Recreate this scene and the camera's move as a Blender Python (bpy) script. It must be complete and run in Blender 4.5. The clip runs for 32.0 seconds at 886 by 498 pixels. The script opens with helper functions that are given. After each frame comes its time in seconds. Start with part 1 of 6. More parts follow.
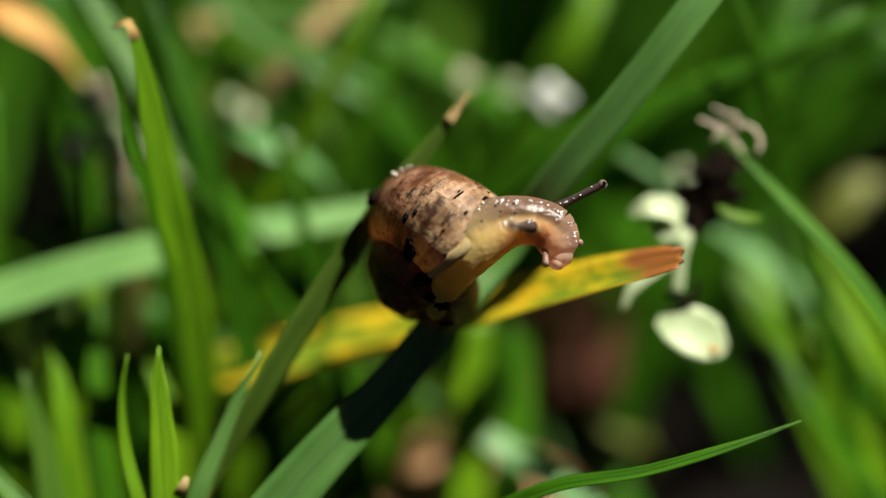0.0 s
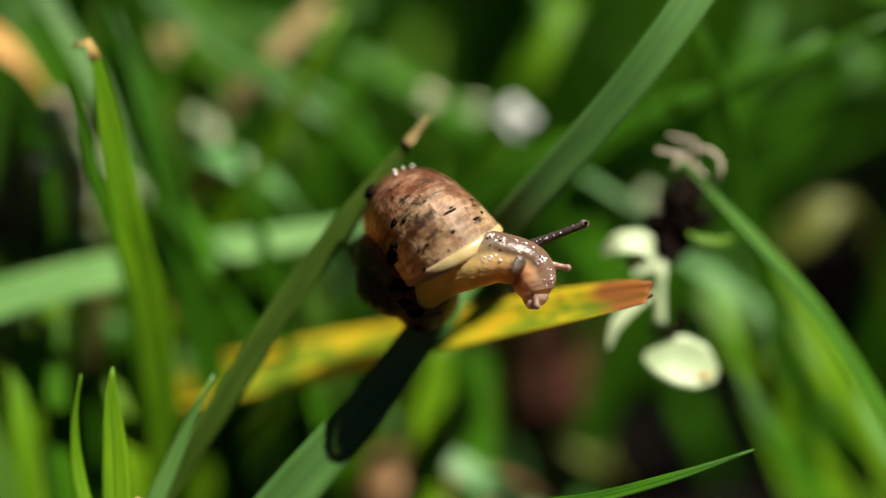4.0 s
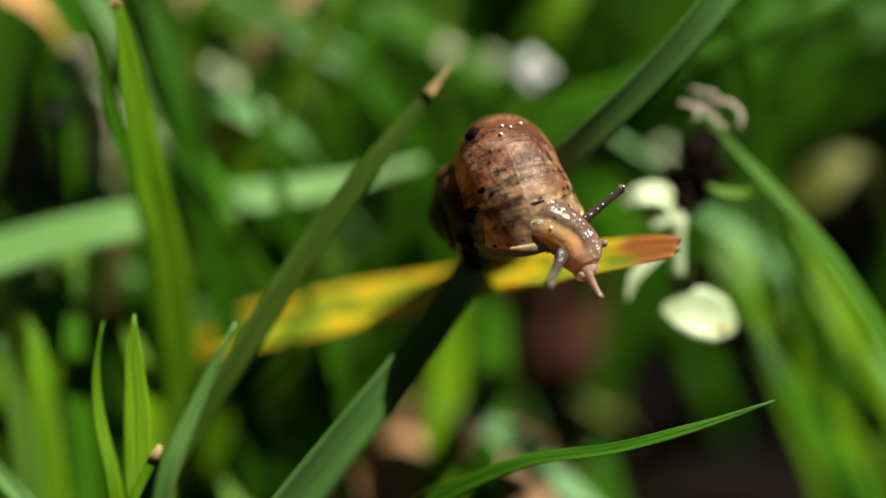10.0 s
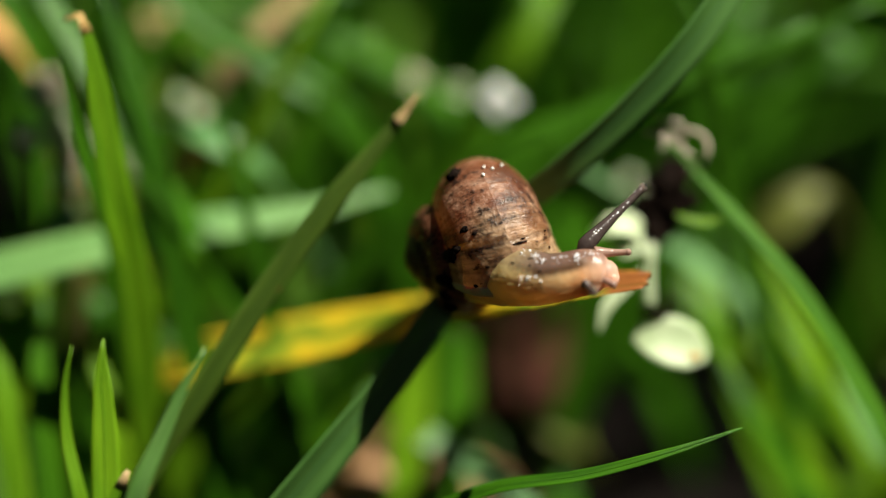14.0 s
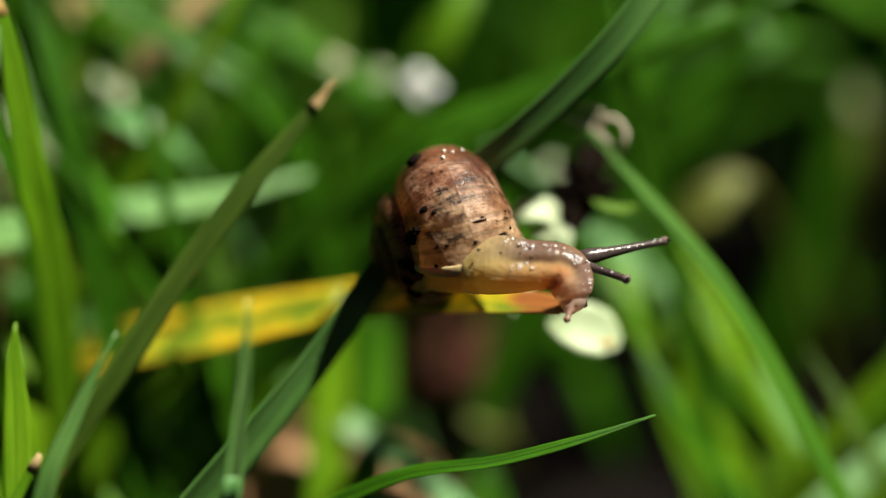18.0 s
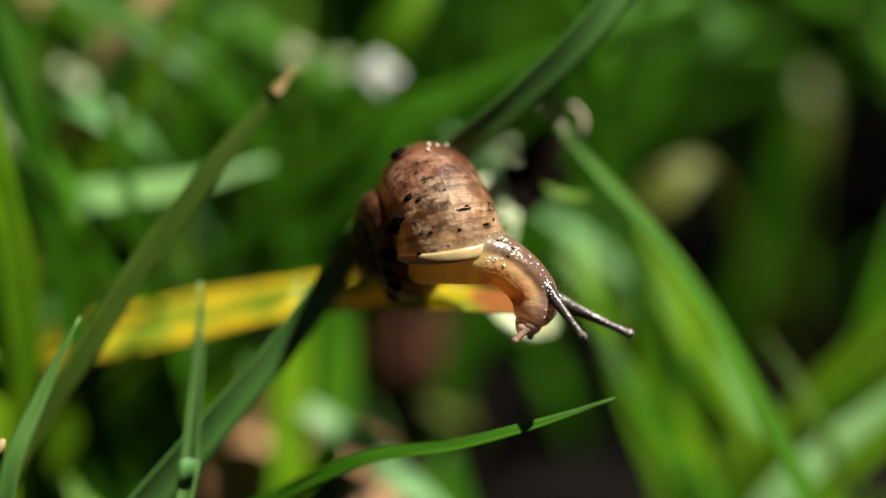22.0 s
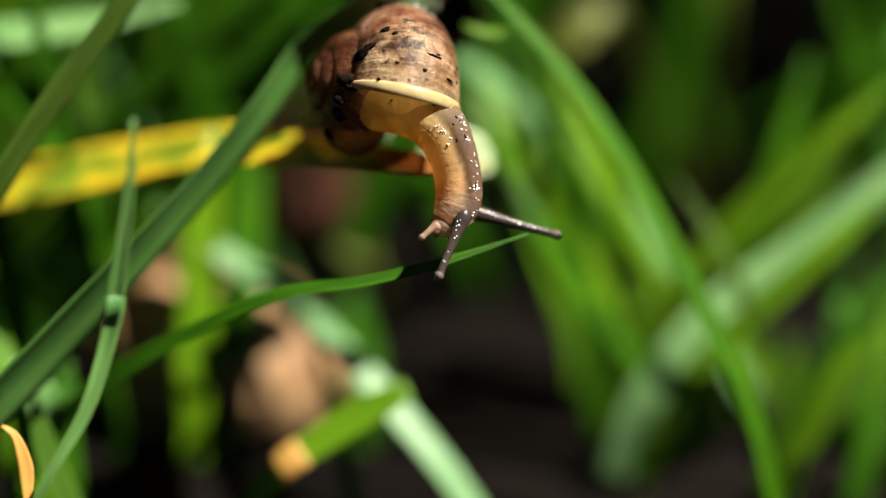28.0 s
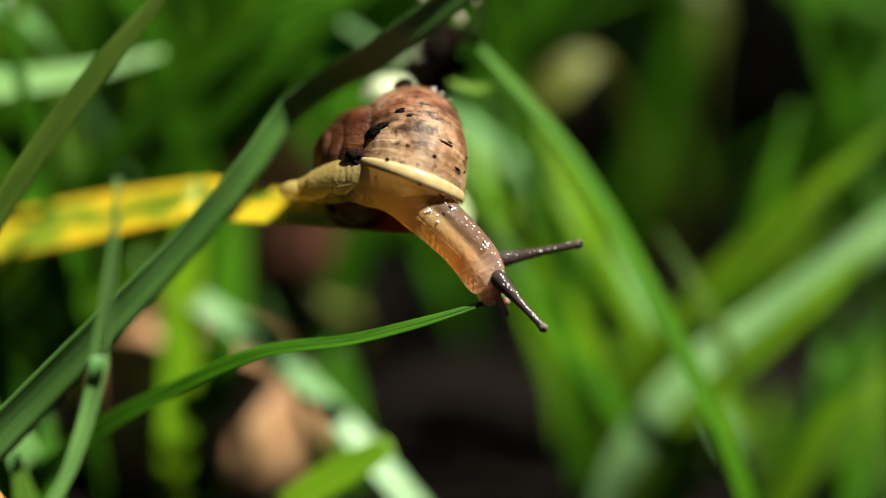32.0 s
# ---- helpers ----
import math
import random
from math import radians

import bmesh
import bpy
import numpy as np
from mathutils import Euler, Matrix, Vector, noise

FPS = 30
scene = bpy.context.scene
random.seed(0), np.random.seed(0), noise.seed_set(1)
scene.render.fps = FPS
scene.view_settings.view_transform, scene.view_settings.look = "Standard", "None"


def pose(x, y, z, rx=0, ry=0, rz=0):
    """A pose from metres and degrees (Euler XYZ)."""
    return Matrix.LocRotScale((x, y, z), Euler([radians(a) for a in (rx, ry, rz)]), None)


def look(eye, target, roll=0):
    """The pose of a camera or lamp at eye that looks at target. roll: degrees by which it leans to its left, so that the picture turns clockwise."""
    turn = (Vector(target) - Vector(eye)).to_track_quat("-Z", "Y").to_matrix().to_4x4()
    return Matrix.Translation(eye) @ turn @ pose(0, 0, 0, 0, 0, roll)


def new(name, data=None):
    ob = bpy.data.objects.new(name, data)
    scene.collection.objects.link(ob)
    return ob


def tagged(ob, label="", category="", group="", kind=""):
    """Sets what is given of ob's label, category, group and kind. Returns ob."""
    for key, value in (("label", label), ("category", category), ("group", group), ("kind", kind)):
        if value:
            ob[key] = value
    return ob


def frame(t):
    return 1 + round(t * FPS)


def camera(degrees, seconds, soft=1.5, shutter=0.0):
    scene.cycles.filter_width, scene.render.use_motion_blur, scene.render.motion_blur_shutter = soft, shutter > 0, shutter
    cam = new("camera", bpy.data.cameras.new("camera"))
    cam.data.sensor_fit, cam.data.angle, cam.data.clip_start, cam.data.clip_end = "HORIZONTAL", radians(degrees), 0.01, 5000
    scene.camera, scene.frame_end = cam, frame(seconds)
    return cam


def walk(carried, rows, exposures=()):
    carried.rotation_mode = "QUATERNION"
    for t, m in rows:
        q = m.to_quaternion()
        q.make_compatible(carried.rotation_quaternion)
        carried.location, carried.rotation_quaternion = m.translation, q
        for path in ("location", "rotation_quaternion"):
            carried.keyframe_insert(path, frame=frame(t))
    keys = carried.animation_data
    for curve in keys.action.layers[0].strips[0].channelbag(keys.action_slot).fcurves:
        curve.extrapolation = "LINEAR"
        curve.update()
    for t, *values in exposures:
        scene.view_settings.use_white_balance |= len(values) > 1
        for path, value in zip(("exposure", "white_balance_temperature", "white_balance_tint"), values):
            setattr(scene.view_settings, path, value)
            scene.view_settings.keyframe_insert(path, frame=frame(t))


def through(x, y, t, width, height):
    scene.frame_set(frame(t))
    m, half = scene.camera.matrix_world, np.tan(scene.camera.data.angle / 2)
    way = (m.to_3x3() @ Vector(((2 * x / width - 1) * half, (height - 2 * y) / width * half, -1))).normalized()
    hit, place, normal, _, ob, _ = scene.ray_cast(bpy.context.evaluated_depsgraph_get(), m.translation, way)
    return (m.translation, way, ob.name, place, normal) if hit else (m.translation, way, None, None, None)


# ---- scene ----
cam = camera(14, 32.0, soft=1.2)
cam.data.dof.use_dof = True
cam.data.dof.focus_distance = 0.2555
cam.data.dof.aperture_fstop = 5.0
cam.data.dof.aperture_blades = 0
walk(cam, [
    (0, pose(-0.00182, -0.22724, 0.15133, 63.317, 1.077, -0.303)),
    (0.5, pose(-0.00095, -0.22398, 0.14843, 63.203, 0.096, -1.902)),
    (1, pose(0.00012, -0.22189, 0.14592, 63.956, 0.597, -0.688)),
    (1.5, pose(0.00268, -0.22415, 0.15000, 62.608, 0.638, -0.427)),
    (2, pose(0.00558, -0.22549, 0.15337, 62.738, 0.968, 0.382)),
    (2.5, pose(0.00566, -0.22569, 0.15379, 62.609, 0.898, 0.558)),
    (3, pose(0.00601, -0.22525, 0.15420, 62.314, 0.724, 0.491)),
    (3.5, pose(0.00525, -0.22587, 0.15434, 62.926, 0.774, 0.641)),
    (5.5, pose(0.00231, -0.22545, 0.15496, 62.901, 0.358, 0.396)),
    (6, pose(0.00119, -0.22550, 0.15366, 63.198, 0.141, 0.112)),
    (6.5, pose(0.00139, -0.22610, 0.15428, 63.037, 0.198, 0.068)),
    (7, pose(0.00121, -0.22570, 0.15423, 62.743, 0.193, 0.146)),
    (7.5, pose(0.00064, -0.22613, 0.15358, 62.943, 0.147, 0.211)),
    (8, pose(0.00036, -0.22647, 0.15317, 62.978, 0.099, 0.131)),
    (8.5, pose(0.00037, -0.22681, 0.15288, 62.908, 0.132, 0.256)),
    (9, pose(-0.00000, -0.22720, 0.15277, 63.002, 0.006, -0.005)),
    (9.5, pose(-0.00033, -0.22665, 0.15291, 62.762, 0.032, -0.034)),
    (10, pose(0.00001, -0.22696, 0.15259, 62.616, 0.148, 0.217)),
    (10.5, pose(-0.00012, -0.22762, 0.15191, 62.928, 0.131, 0.297)),
    (11, pose(-0.00060, -0.22772, 0.15200, 63.062, -0.038, 0.120)),
    (11.5, pose(-0.00064, -0.22794, 0.15165, 62.939, -0.243, -0.186)),
    (12, pose(-0.00002, -0.22854, 0.15104, 63.003, -0.195, -0.151)),
    (12.5, pose(-0.00005, -0.22890, 0.15091, 63.439, -0.234, -0.358)),
    (13, pose(-0.00012, -0.22939, 0.15115, 63.273, -0.239, -0.642)),
    (13.5, pose(-0.00110, -0.22885, 0.15084, 63.432, -0.397, -0.604)),
    (14, pose(-0.00224, -0.22822, 0.15112, 63.465, -0.530, -0.564)),
    (14.5, pose(-0.00233, -0.22896, 0.15069, 63.577, -0.546, -0.560)),
    (15, pose(-0.00182, -0.22832, 0.15166, 63.228, -0.732, -0.916)),
    (15.5, pose(-0.00122, -0.22860, 0.15108, 63.550, -0.621, -0.797)),
    (17.5, pose(0.00266, -0.22799, 0.15071, 63.409, -0.504, 0.008)),
    (18, pose(0.00288, -0.22799, 0.15106, 63.227, -0.933, -0.598)),
    (18.5, pose(0.00360, -0.22793, 0.15089, 63.212, -0.973, -0.808)),
    (19, pose(0.00408, -0.22799, 0.15099, 63.265, -1.029, -1.030)),
    (19.5, pose(0.00338, -0.22851, 0.15070, 63.289, -0.867, -0.852)),
    (20, pose(0.00291, -0.22898, 0.15028, 63.531, -0.933, -1.082)),
    (20.5, pose(0.00250, -0.22962, 0.15002, 63.718, -0.940, -1.169)),
    (21, pose(0.00199, -0.23013, 0.14943, 63.616, -1.049, -1.362)),
    (21.5, pose(0.00210, -0.23035, 0.15007, 63.411, -1.028, -1.356)),
    (22, pose(0.00226, -0.23046, 0.15021, 63.418, -1.047, -1.389)),
    (22.5, pose(0.00245, -0.23067, 0.15002, 63.283, -1.053, -1.358)),
    (23, pose(0.00292, -0.23066, 0.14941, 63.105, -1.076, -1.356)),
    (23.5, pose(0.00183, -0.23074, 0.15018, 63.217, -1.280, -1.723)),
    (24, pose(0.00104, -0.23065, 0.15061, 63.210, -1.399, -1.927)),
    (24.5, pose(0.00054, -0.23051, 0.15083, 63.008, -1.594, -2.300)),
    (26.5, pose(-0.00099, -0.23028, 0.15161, 62.862, -1.697, -2.483)),
    (27, pose(-0.00101, -0.23226, 0.14818, 62.605, -1.751, -2.555)),
    (27.5, pose(-0.00015, -0.23215, 0.14719, 61.858, -1.877, -2.780)),
    (28, pose(-0.00030, -0.23259, 0.14601, 61.905, -2.128, -3.038)),
    (28.5, pose(-0.00172, -0.23261, 0.14617, 62.533, -2.402, -3.609)),
    (29, pose(-0.00071, -0.23189, 0.14801, 62.302, -2.522, -3.853)),
    (29.5, pose(-0.00052, -0.23141, 0.14945, 61.876, -2.381, -3.632)),
    (30, pose(-0.00213, -0.23132, 0.14977, 62.145, -2.365, -3.498)),
    (30.5, pose(-0.00322, -0.23096, 0.14813, 61.933, -2.569, -3.686)),
    (31, pose(-0.00339, -0.23011, 0.14886, 62.079, -2.530, -3.453)),
    (31.5, pose(-0.00242, -0.22936, 0.14961, 62.016, -2.554, -3.435)),
    (32, pose(-0.00165, -0.22855, 0.15019, 61.600, -2.576, -3.421)),
], [(0, 1.30), (15, 1.30), (19, 1.36), (24.5, 1.38), (27.5, 1.54), (32, 1.54)])

# world and sun
SUN_TO = Vector((0.46, 0.02, 0.885)).normalized()
world = bpy.data.worlds.new("sky")
scene.world = world
world.use_nodes = True
wn = world.node_tree
sky = wn.nodes.new("ShaderNodeTexSky")
sky.sky_type = "NISHITA"
sky.sun_disc = False
sky.sun_elevation = math.asin(SUN_TO.z)
sky.sun_rotation = math.atan2(SUN_TO.x, SUN_TO.y)
wn.links.new(sky.outputs[0], wn.nodes["Background"].inputs[0])
wn.nodes["Background"].inputs[1].default_value = 0.0044
sun = new("sun", bpy.data.lights.new("sun", "SUN"))
sun.data.energy = 5.0
sun.data.angle = radians(0.5)
sun.data.color = (1.0, 0.95, 0.82)
sun.matrix_basis = look(SUN_TO * 2, (0, 0, 0))
scene.view_settings.exposure = 1.30

# the frame in which things are placed: u to the right, v up across the line of sight, w away along it, in mm
LEAN = radians(27)
AXIS_U = Vector((1, 0, 0))
AXIS_V = Vector((0, math.sin(LEAN), math.cos(LEAN)))
AXIS_W = Vector((0, math.cos(LEAN), -math.sin(LEAN)))
CENTRE = Vector((0, 0, 0.037))


def at(p):
    return CENTRE + (AXIS_U * p[0] + AXIS_V * p[1] + AXIS_W * p[2]) * 0.001


def seen(q):
    d = (Vector(q) - CENTRE) * 1000
    return d.dot(AXIS_U), d.dot(AXIS_V), d.dot(AXIS_W)


# ---- materials ----
def material(name):
    m = bpy.data.materials.new(name)
    m.use_nodes = True
    nt = m.node_tree
    return m, nt, nt.nodes["Principled BSDF"], nt.nodes["Material Output"]


def node(nt, kind, **values):
    n = nt.nodes.new(kind)
    for k, v in values.items():
        n.inputs[k].default_value = v
    return n


def ramp(nt, fac, *stops):
    n = nt.nodes.new("ShaderNodeValToRGB")
    e = n.color_ramp.elements
    while len(e) < len(stops):
        e.new(0.5)
    for x, (p, c) in zip(e, stops):
        x.position, x.color = p, (*c, 1)
    nt.links.new(fac, n.inputs[0])
    return n.outputs[0]


def noise_of(nt, vec, scale, detail=4.0, rough=0.55):
    n = node(nt, "ShaderNodeTexNoise", Scale=scale, Detail=detail, Roughness=rough)
    if vec is not None:
        nt.links.new(vec, n.inputs["Vector"])
    return n.outputs["Fac"]


def mixed(nt, fac, a, b, mode="MIX"):
    n = nt.nodes.new("ShaderNodeMix")
    n.data_type, n.blend_type = "RGBA", mode
    for i, v in ((0, fac), (6, a), (7, b)):
        if hasattr(v, "links"):
            nt.links.new(v, n.inputs[i])
        elif isinstance(v, tuple):
            n.inputs[i].default_value = (*v, 1)
        else:
            n.inputs[i].default_value = v
    return n.outputs[2]


def maths(nt, op, a, b=0.0):
    n = nt.nodes.new("ShaderNodeMath")
    n.operation = op
    for i, v in ((0, a), (1, b)):
        if hasattr(v, "links"):
            nt.links.new(v, n.inputs[i])
        else:
            n.inputs[i].default_value = v
    return n.outputs[0]


def bump(nt, height, strength, distance=0.0001):
    n = node(nt, "ShaderNodeBump", Strength=strength, Distance=distance)
    nt.links.new(height, n.inputs["Height"])
    return n.outputs[0]


def stretched(nt, sx, sy, sz=1.0, source="UV"):
    c = nt.nodes.new("ShaderNodeTexCoord")
    mp = nt.nodes.new("ShaderNodeMapping")
    mp.inputs["Scale"].default_value = (sx, sy, sz)
    nt.links.new(c.outputs[source], mp.inputs["Vector"])
    return mp.outputs[0]


def leafy(name, dark, light, rough=0.5, through=0.45, spots=None, island=False, gloss=0.18):
    """Grass: veins along the blade, patches, light passing through. UV: x across 0..1, y along in mm."""
    m, nt, p, out = material(name)
    veins = noise_of(nt, stretched(nt, 26, 0.05), 1.0, 2.0)
    patch = noise_of(nt, stretched(nt, 1.2, 0.12), 1.0, 3.0)
    col = ramp(nt, patch, (0.3, dark), (0.72, light))
    col = mixed(nt, 0.35, col, ramp(nt, veins, (0.3, (0.25, 0.25, 0.25)), (0.7, (0.8, 0.8, 0.8))), "OVERLAY")
    if island:
        geo = nt.nodes.new("ShaderNodeNewGeometry")
        r = geo.outputs["Random Per Island"]
    else:
        r = nt.nodes.new("ShaderNodeObjectInfo").outputs["Random"]
    tint = ramp(nt, r, (0.0, (0.75, 0.85, 0.7)), (0.5, (1.0, 1.0, 1.0)), (1.0, (1.2, 1.1, 0.8)))
    col = mixed(nt, 1.0, col, tint, "MULTIPLY")
    if spots:
        sp = noise_of(nt, stretched(nt, 2.0, 0.45), 1.0, 3.0)
        col = mixed(nt, ramp(nt, sp, (0.66, (0, 0, 0)), (0.72, (1, 1, 1))), col, spots)
    nt.links.new(col, p.inputs["Base Color"])
    p.inputs["Roughness"].default_value = rough
    p.inputs["Specular IOR Level"].default_value = gloss
    b = bump(nt, veins, 0.35)
    nt.links.new(b, p.inputs["Normal"])
    tr = node(nt, "ShaderNodeBsdfTranslucent")
    nt.links.new(mixed(nt, 1.0, col, (1.25, 1.35, 0.55), "MULTIPLY"), tr.inputs["Color"])
    mix = node(nt, "ShaderNodeMixShader", Fac=through)
    nt.links.new(p.outputs[0], mix.inputs[1])
    nt.links.new(tr.outputs[0], mix.inputs[2])
    nt.links.new(mix.outputs[0], out.inputs["Surface"])
    return m


GRASS = leafy("grass_green", (0.026, 0.105, 0.003), (0.070, 0.225, 0.005), rough=0.42, gloss=0.3)
GRASS_WORN = leafy("grass_worn", (0.036, 0.086, 0.006), (0.064, 0.135, 0.011), spots=(0.16, 0.06, 0.02), through=0.15)
GLAUCOUS = leafy("grass_glaucous", (0.08, 0.21, 0.06), (0.16, 0.32, 0.12), rough=0.38, through=0.25, gloss=0.45)
RUSTED = leafy("grass_rusted", (0.026, 0.056, 0.006), (0.052, 0.100, 0.012), spots=(0.14, 0.055, 0.018), through=0.12)
BLUISH = leafy("grass_bluish", (0.034, 0.105, 0.022), (0.060, 0.150, 0.042), rough=0.38, through=0.12, gloss=0.6)
SILVERY = leafy("grass_silvery", (0.06, 0.17, 0.035), (0.12, 0.26, 0.08), rough=0.35, through=0.3, gloss=0.5)
FROSTED = leafy("grass_frosted", (0.20, 0.38, 0.14), (0.32, 0.48, 0.25), rough=0.4, through=0.3, gloss=0.4)
LIME = leafy("grass_lime", (0.085, 0.22, 0.004), (0.19, 0.37, 0.010), through=0.5, rough=0.42, gloss=0.3)
MEADOW = leafy("meadow_grass", (0.030, 0.12, 0.003), (0.075, 0.23, 0.005), through=0.4, island=True)
STRAW = leafy("dry_straw", (0.30, 0.20, 0.08), (0.50, 0.38, 0.20), through=0.25)


def plain(name, dark, light, rough=0.6, scale=900.0, relief=0.4, through=0.0, scatter=0.0):
    m, nt, p, out = material(name)
    vec = stretched(nt, 1, 1, 1, "Object")
    n = noise_of(nt, vec, scale, 5.0)
    big = noise_of(nt, vec, scale * 0.22, 3.0)
    col = ramp(nt, maths(nt, "ADD", maths(nt, "MULTIPLY", n, 0.5), maths(nt, "MULTIPLY", big, 0.5)), (0.35, dark), (0.65, light))
    nt.links.new(col, p.inputs["Base Color"])
    p.inputs["Roughness"].default_value = rough
    p.inputs["Specular IOR Level"].default_value = 0.5 if rough < 0.8 else 0.05
    nt.links.new(bump(nt, n, relief, 0.0002), p.inputs["Normal"])
    if scatter:
        p.inputs["Subsurface Weight"].default_value = scatter
        p.inputs["Subsurface Scale"].default_value = 0.001
    if through:
        tr = node(nt, "ShaderNodeBsdfTranslucent")
        nt.links.new(col, tr.inputs["Color"])
        mix = node(nt, "ShaderNodeMixShader", Fac=through)
        nt.links.new(p.outputs[0], mix.inputs[1])
        nt.links.new(tr.outputs[0], mix.inputs[2])
        nt.links.new(mix.outputs[0], out.inputs["Surface"])
    return m


# Blacker than the soil itself: the shade behind the grass is in this colour.
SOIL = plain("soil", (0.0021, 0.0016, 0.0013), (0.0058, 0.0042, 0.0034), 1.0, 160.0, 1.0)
CRUMB = plain("dark_soil_crumb", (0.003, 0.0018, 0.0015), (0.014, 0.008, 0.005), 0.82, 3000.0, 1.0)
RED_EARTH = plain("reddish_clod", (0.035, 0.014, 0.009), (0.10, 0.038, 0.025), 0.85, 260.0, 1.0)
PETAL = plain("pale_petal", (0.36, 0.46, 0.24), (0.58, 0.66, 0.42), 0.5, 500.0, 0.3, 0.35)
WHITE_PETAL = plain("white_petal", (0.62, 0.64, 0.58), (0.82, 0.83, 0.80), 0.4, 500.0, 0.3, 0.3)
ROOTLET = plain("pale_rootlet", (0.34, 0.28, 0.20), (0.58, 0.50, 0.38), 0.55, 1800.0, 0.5)
TAN_LEAF = plain("tan_dead_leaf", (0.22, 0.10, 0.035), (0.52, 0.32, 0.16), 0.6, 220.0, 0.7, 0.2)
ORANGE_LEAF = plain("orange_dead_leaf", (0.45, 0.20, 0.03), (0.62, 0.36, 0.08), 0.6, 300.0, 0.5, 0.3)
OLIVE_LEAF = plain("olive_leaf", (0.09, 0.12, 0.014), (0.18, 0.20, 0.030), 0.5, 300.0, 0.4, 0.4)


# ---- mesh helpers ----
def mesh_from(name, verts, faces, mat, uvs=None, smooth=True):
    me = bpy.data.meshes.new(name)
    me.from_pydata([tuple(v) for v in verts], [], faces)
    if uvs is not None:
        layer = me.uv_layers.new(name="UVMap")
        idx = np.empty(len(me.loops), dtype=np.int32)
        me.loops.foreach_get("vertex_index", idx)
        layer.data.foreach_set("uv", np.asarray(uvs, dtype=np.float32)[idx].ravel())
    if smooth:
        me.polygons.foreach_set("use_smooth", [True] * len(me.polygons))
    me.materials.append(mat)
    me.update()
    return me


def part(name, me, parent, label=""):
    ob = new(name, me)
    ob.parent = parent
    if label:
        tagged(ob, label)
    return ob


def spline(points, n):
    """n points along a smooth curve through the points, evenly in the parameter (arc-weighted)."""
    p = np.array([tuple(q) for q in points], dtype=float)
    if len(p) == 2:
        t = np.linspace(0, 1, n)[:, None]
        return p[0] * (1 - t) + p[1] * t
    k = np.r_[0, np.cumsum(np.linalg.norm(np.diff(p, axis=0), axis=1) ** 0.5)]
    ext = np.vstack([2 * p[0] - p[1], p, 2 * p[-1] - p[-2]])
    kk = np.r_[2 * k[0] - k[1], k, 2 * k[-1] - k[-2]]
    dense = []
    for i in range(1, len(p)):
        t0, t1, t2, t3 = kk[i - 1:i + 3]
        for t in np.linspace(t1, t2, 24, endpoint=(i == len(p) - 1)):
            a1 = ext[i - 1] * (t1 - t) / (t1 - t0) + ext[i] * (t - t0) / (t1 - t0)
            a2 = ext[i] * (t2 - t) / (t2 - t1) + ext[i + 1] * (t - t1) / (t2 - t1)
            a3 = ext[i + 1] * (t3 - t) / (t3 - t2) + ext[i + 2] * (t - t2) / (t3 - t2)
            b1 = a1 * (t2 - t) / (t2 - t0) + a2 * (t - t0) / (t2 - t0)
            b2 = a2 * (t3 - t) / (t3 - t1) + a3 * (t - t1) / (t3 - t1)
            dense.append(b1 * (t2 - t) / (t2 - t1) + b2 * (t - t1) / (t2 - t1))
    dense = np.array(dense)
    s = np.r_[0, np.cumsum(np.linalg.norm(np.diff(dense, axis=0), axis=1))]
    q = np.linspace(0, s[-1], n)
    return np.stack([np.interp(q, s, dense[:, j]) for j in range(3)], 1)


def ribbon(path, widths, twists, fold=0.25, thick=0.14, across=7, facing=None, caps=True):
    """A leaf blade along the path (mm): verts, faces and UVs. widths and twists are spread along it."""
    n = len(path)
    s = np.linspace(0, 1, n)
    w = np.interp(s, np.linspace(0, 1, len(widths)), widths)
    tw = np.radians(np.interp(s, np.linspace(0, 1, len(twists)), twists))
    tan = np.gradient(path, axis=0)
    tan /= np.linalg.norm(tan, axis=1)[:, None]
    face = np.array(facing if facing is not None else -AXIS_W)
    side = np.cross(tan, face)
    side /= np.maximum(np.linalg.norm(side, axis=1), 1e-6)[:, None]
    nor = np.cross(side, tan)
    c, sn = np.cos(tw)[:, None], np.sin(tw)[:, None]
    side, nor = side * c + nor * sn, nor * c - side * sn
    x = np.linspace(-1, 1, across)
    along = np.r_[0, np.cumsum(np.linalg.norm(np.diff(path, axis=0), axis=1))]
    verts, uvs, faces = [], [], []
    for i in range(n):
        h = w[i] / 2
        for up in (1, -1):
            for a in (x if up > 0 else x[::-1]):
                lift = abs(a) ** 1.5 * fold * h + up * thick / 2 * (1.15 - 0.9 * abs(a))
                verts.append(path[i] + side[i] * a * h + nor[i] * lift)
                uvs.append(((a + 1) / 2, along[i]))
    m = across * 2
    for i in range(n - 1):
        for j in range(m):
            k = (j + 1) % m
            faces.append((i * m + j, i * m + k, (i + 1) * m + k, (i + 1) * m + j))
    if caps is True:
        faces.append(tuple(range(m))[::-1])
    if caps:
        faces.append(tuple((n - 1) * m + j for j in range(m)))
    return verts, faces, uvs


def to_ground(world_mm, droop=0.9):
    """Carries a blade's lower end on down into the soil (mm)."""
    a, b = world_mm[-2], world_mm[-1]
    d = (b - a) / max(np.linalg.norm(b - a), 1e-6)
    z = b[2]
    if z < 1:
        return world_mm
    flat = np.array([d[0], d[1], 0]) * z * droop
    mid = b + flat * 0.6
    mid[2] = z * 0.5
    end = b + flat
    end[2] = -2.0
    return np.vstack([world_mm, mid, end])


def view_mm(points):
    return np.array([tuple(at(p) * 1000) for p in points])


LINES = {}


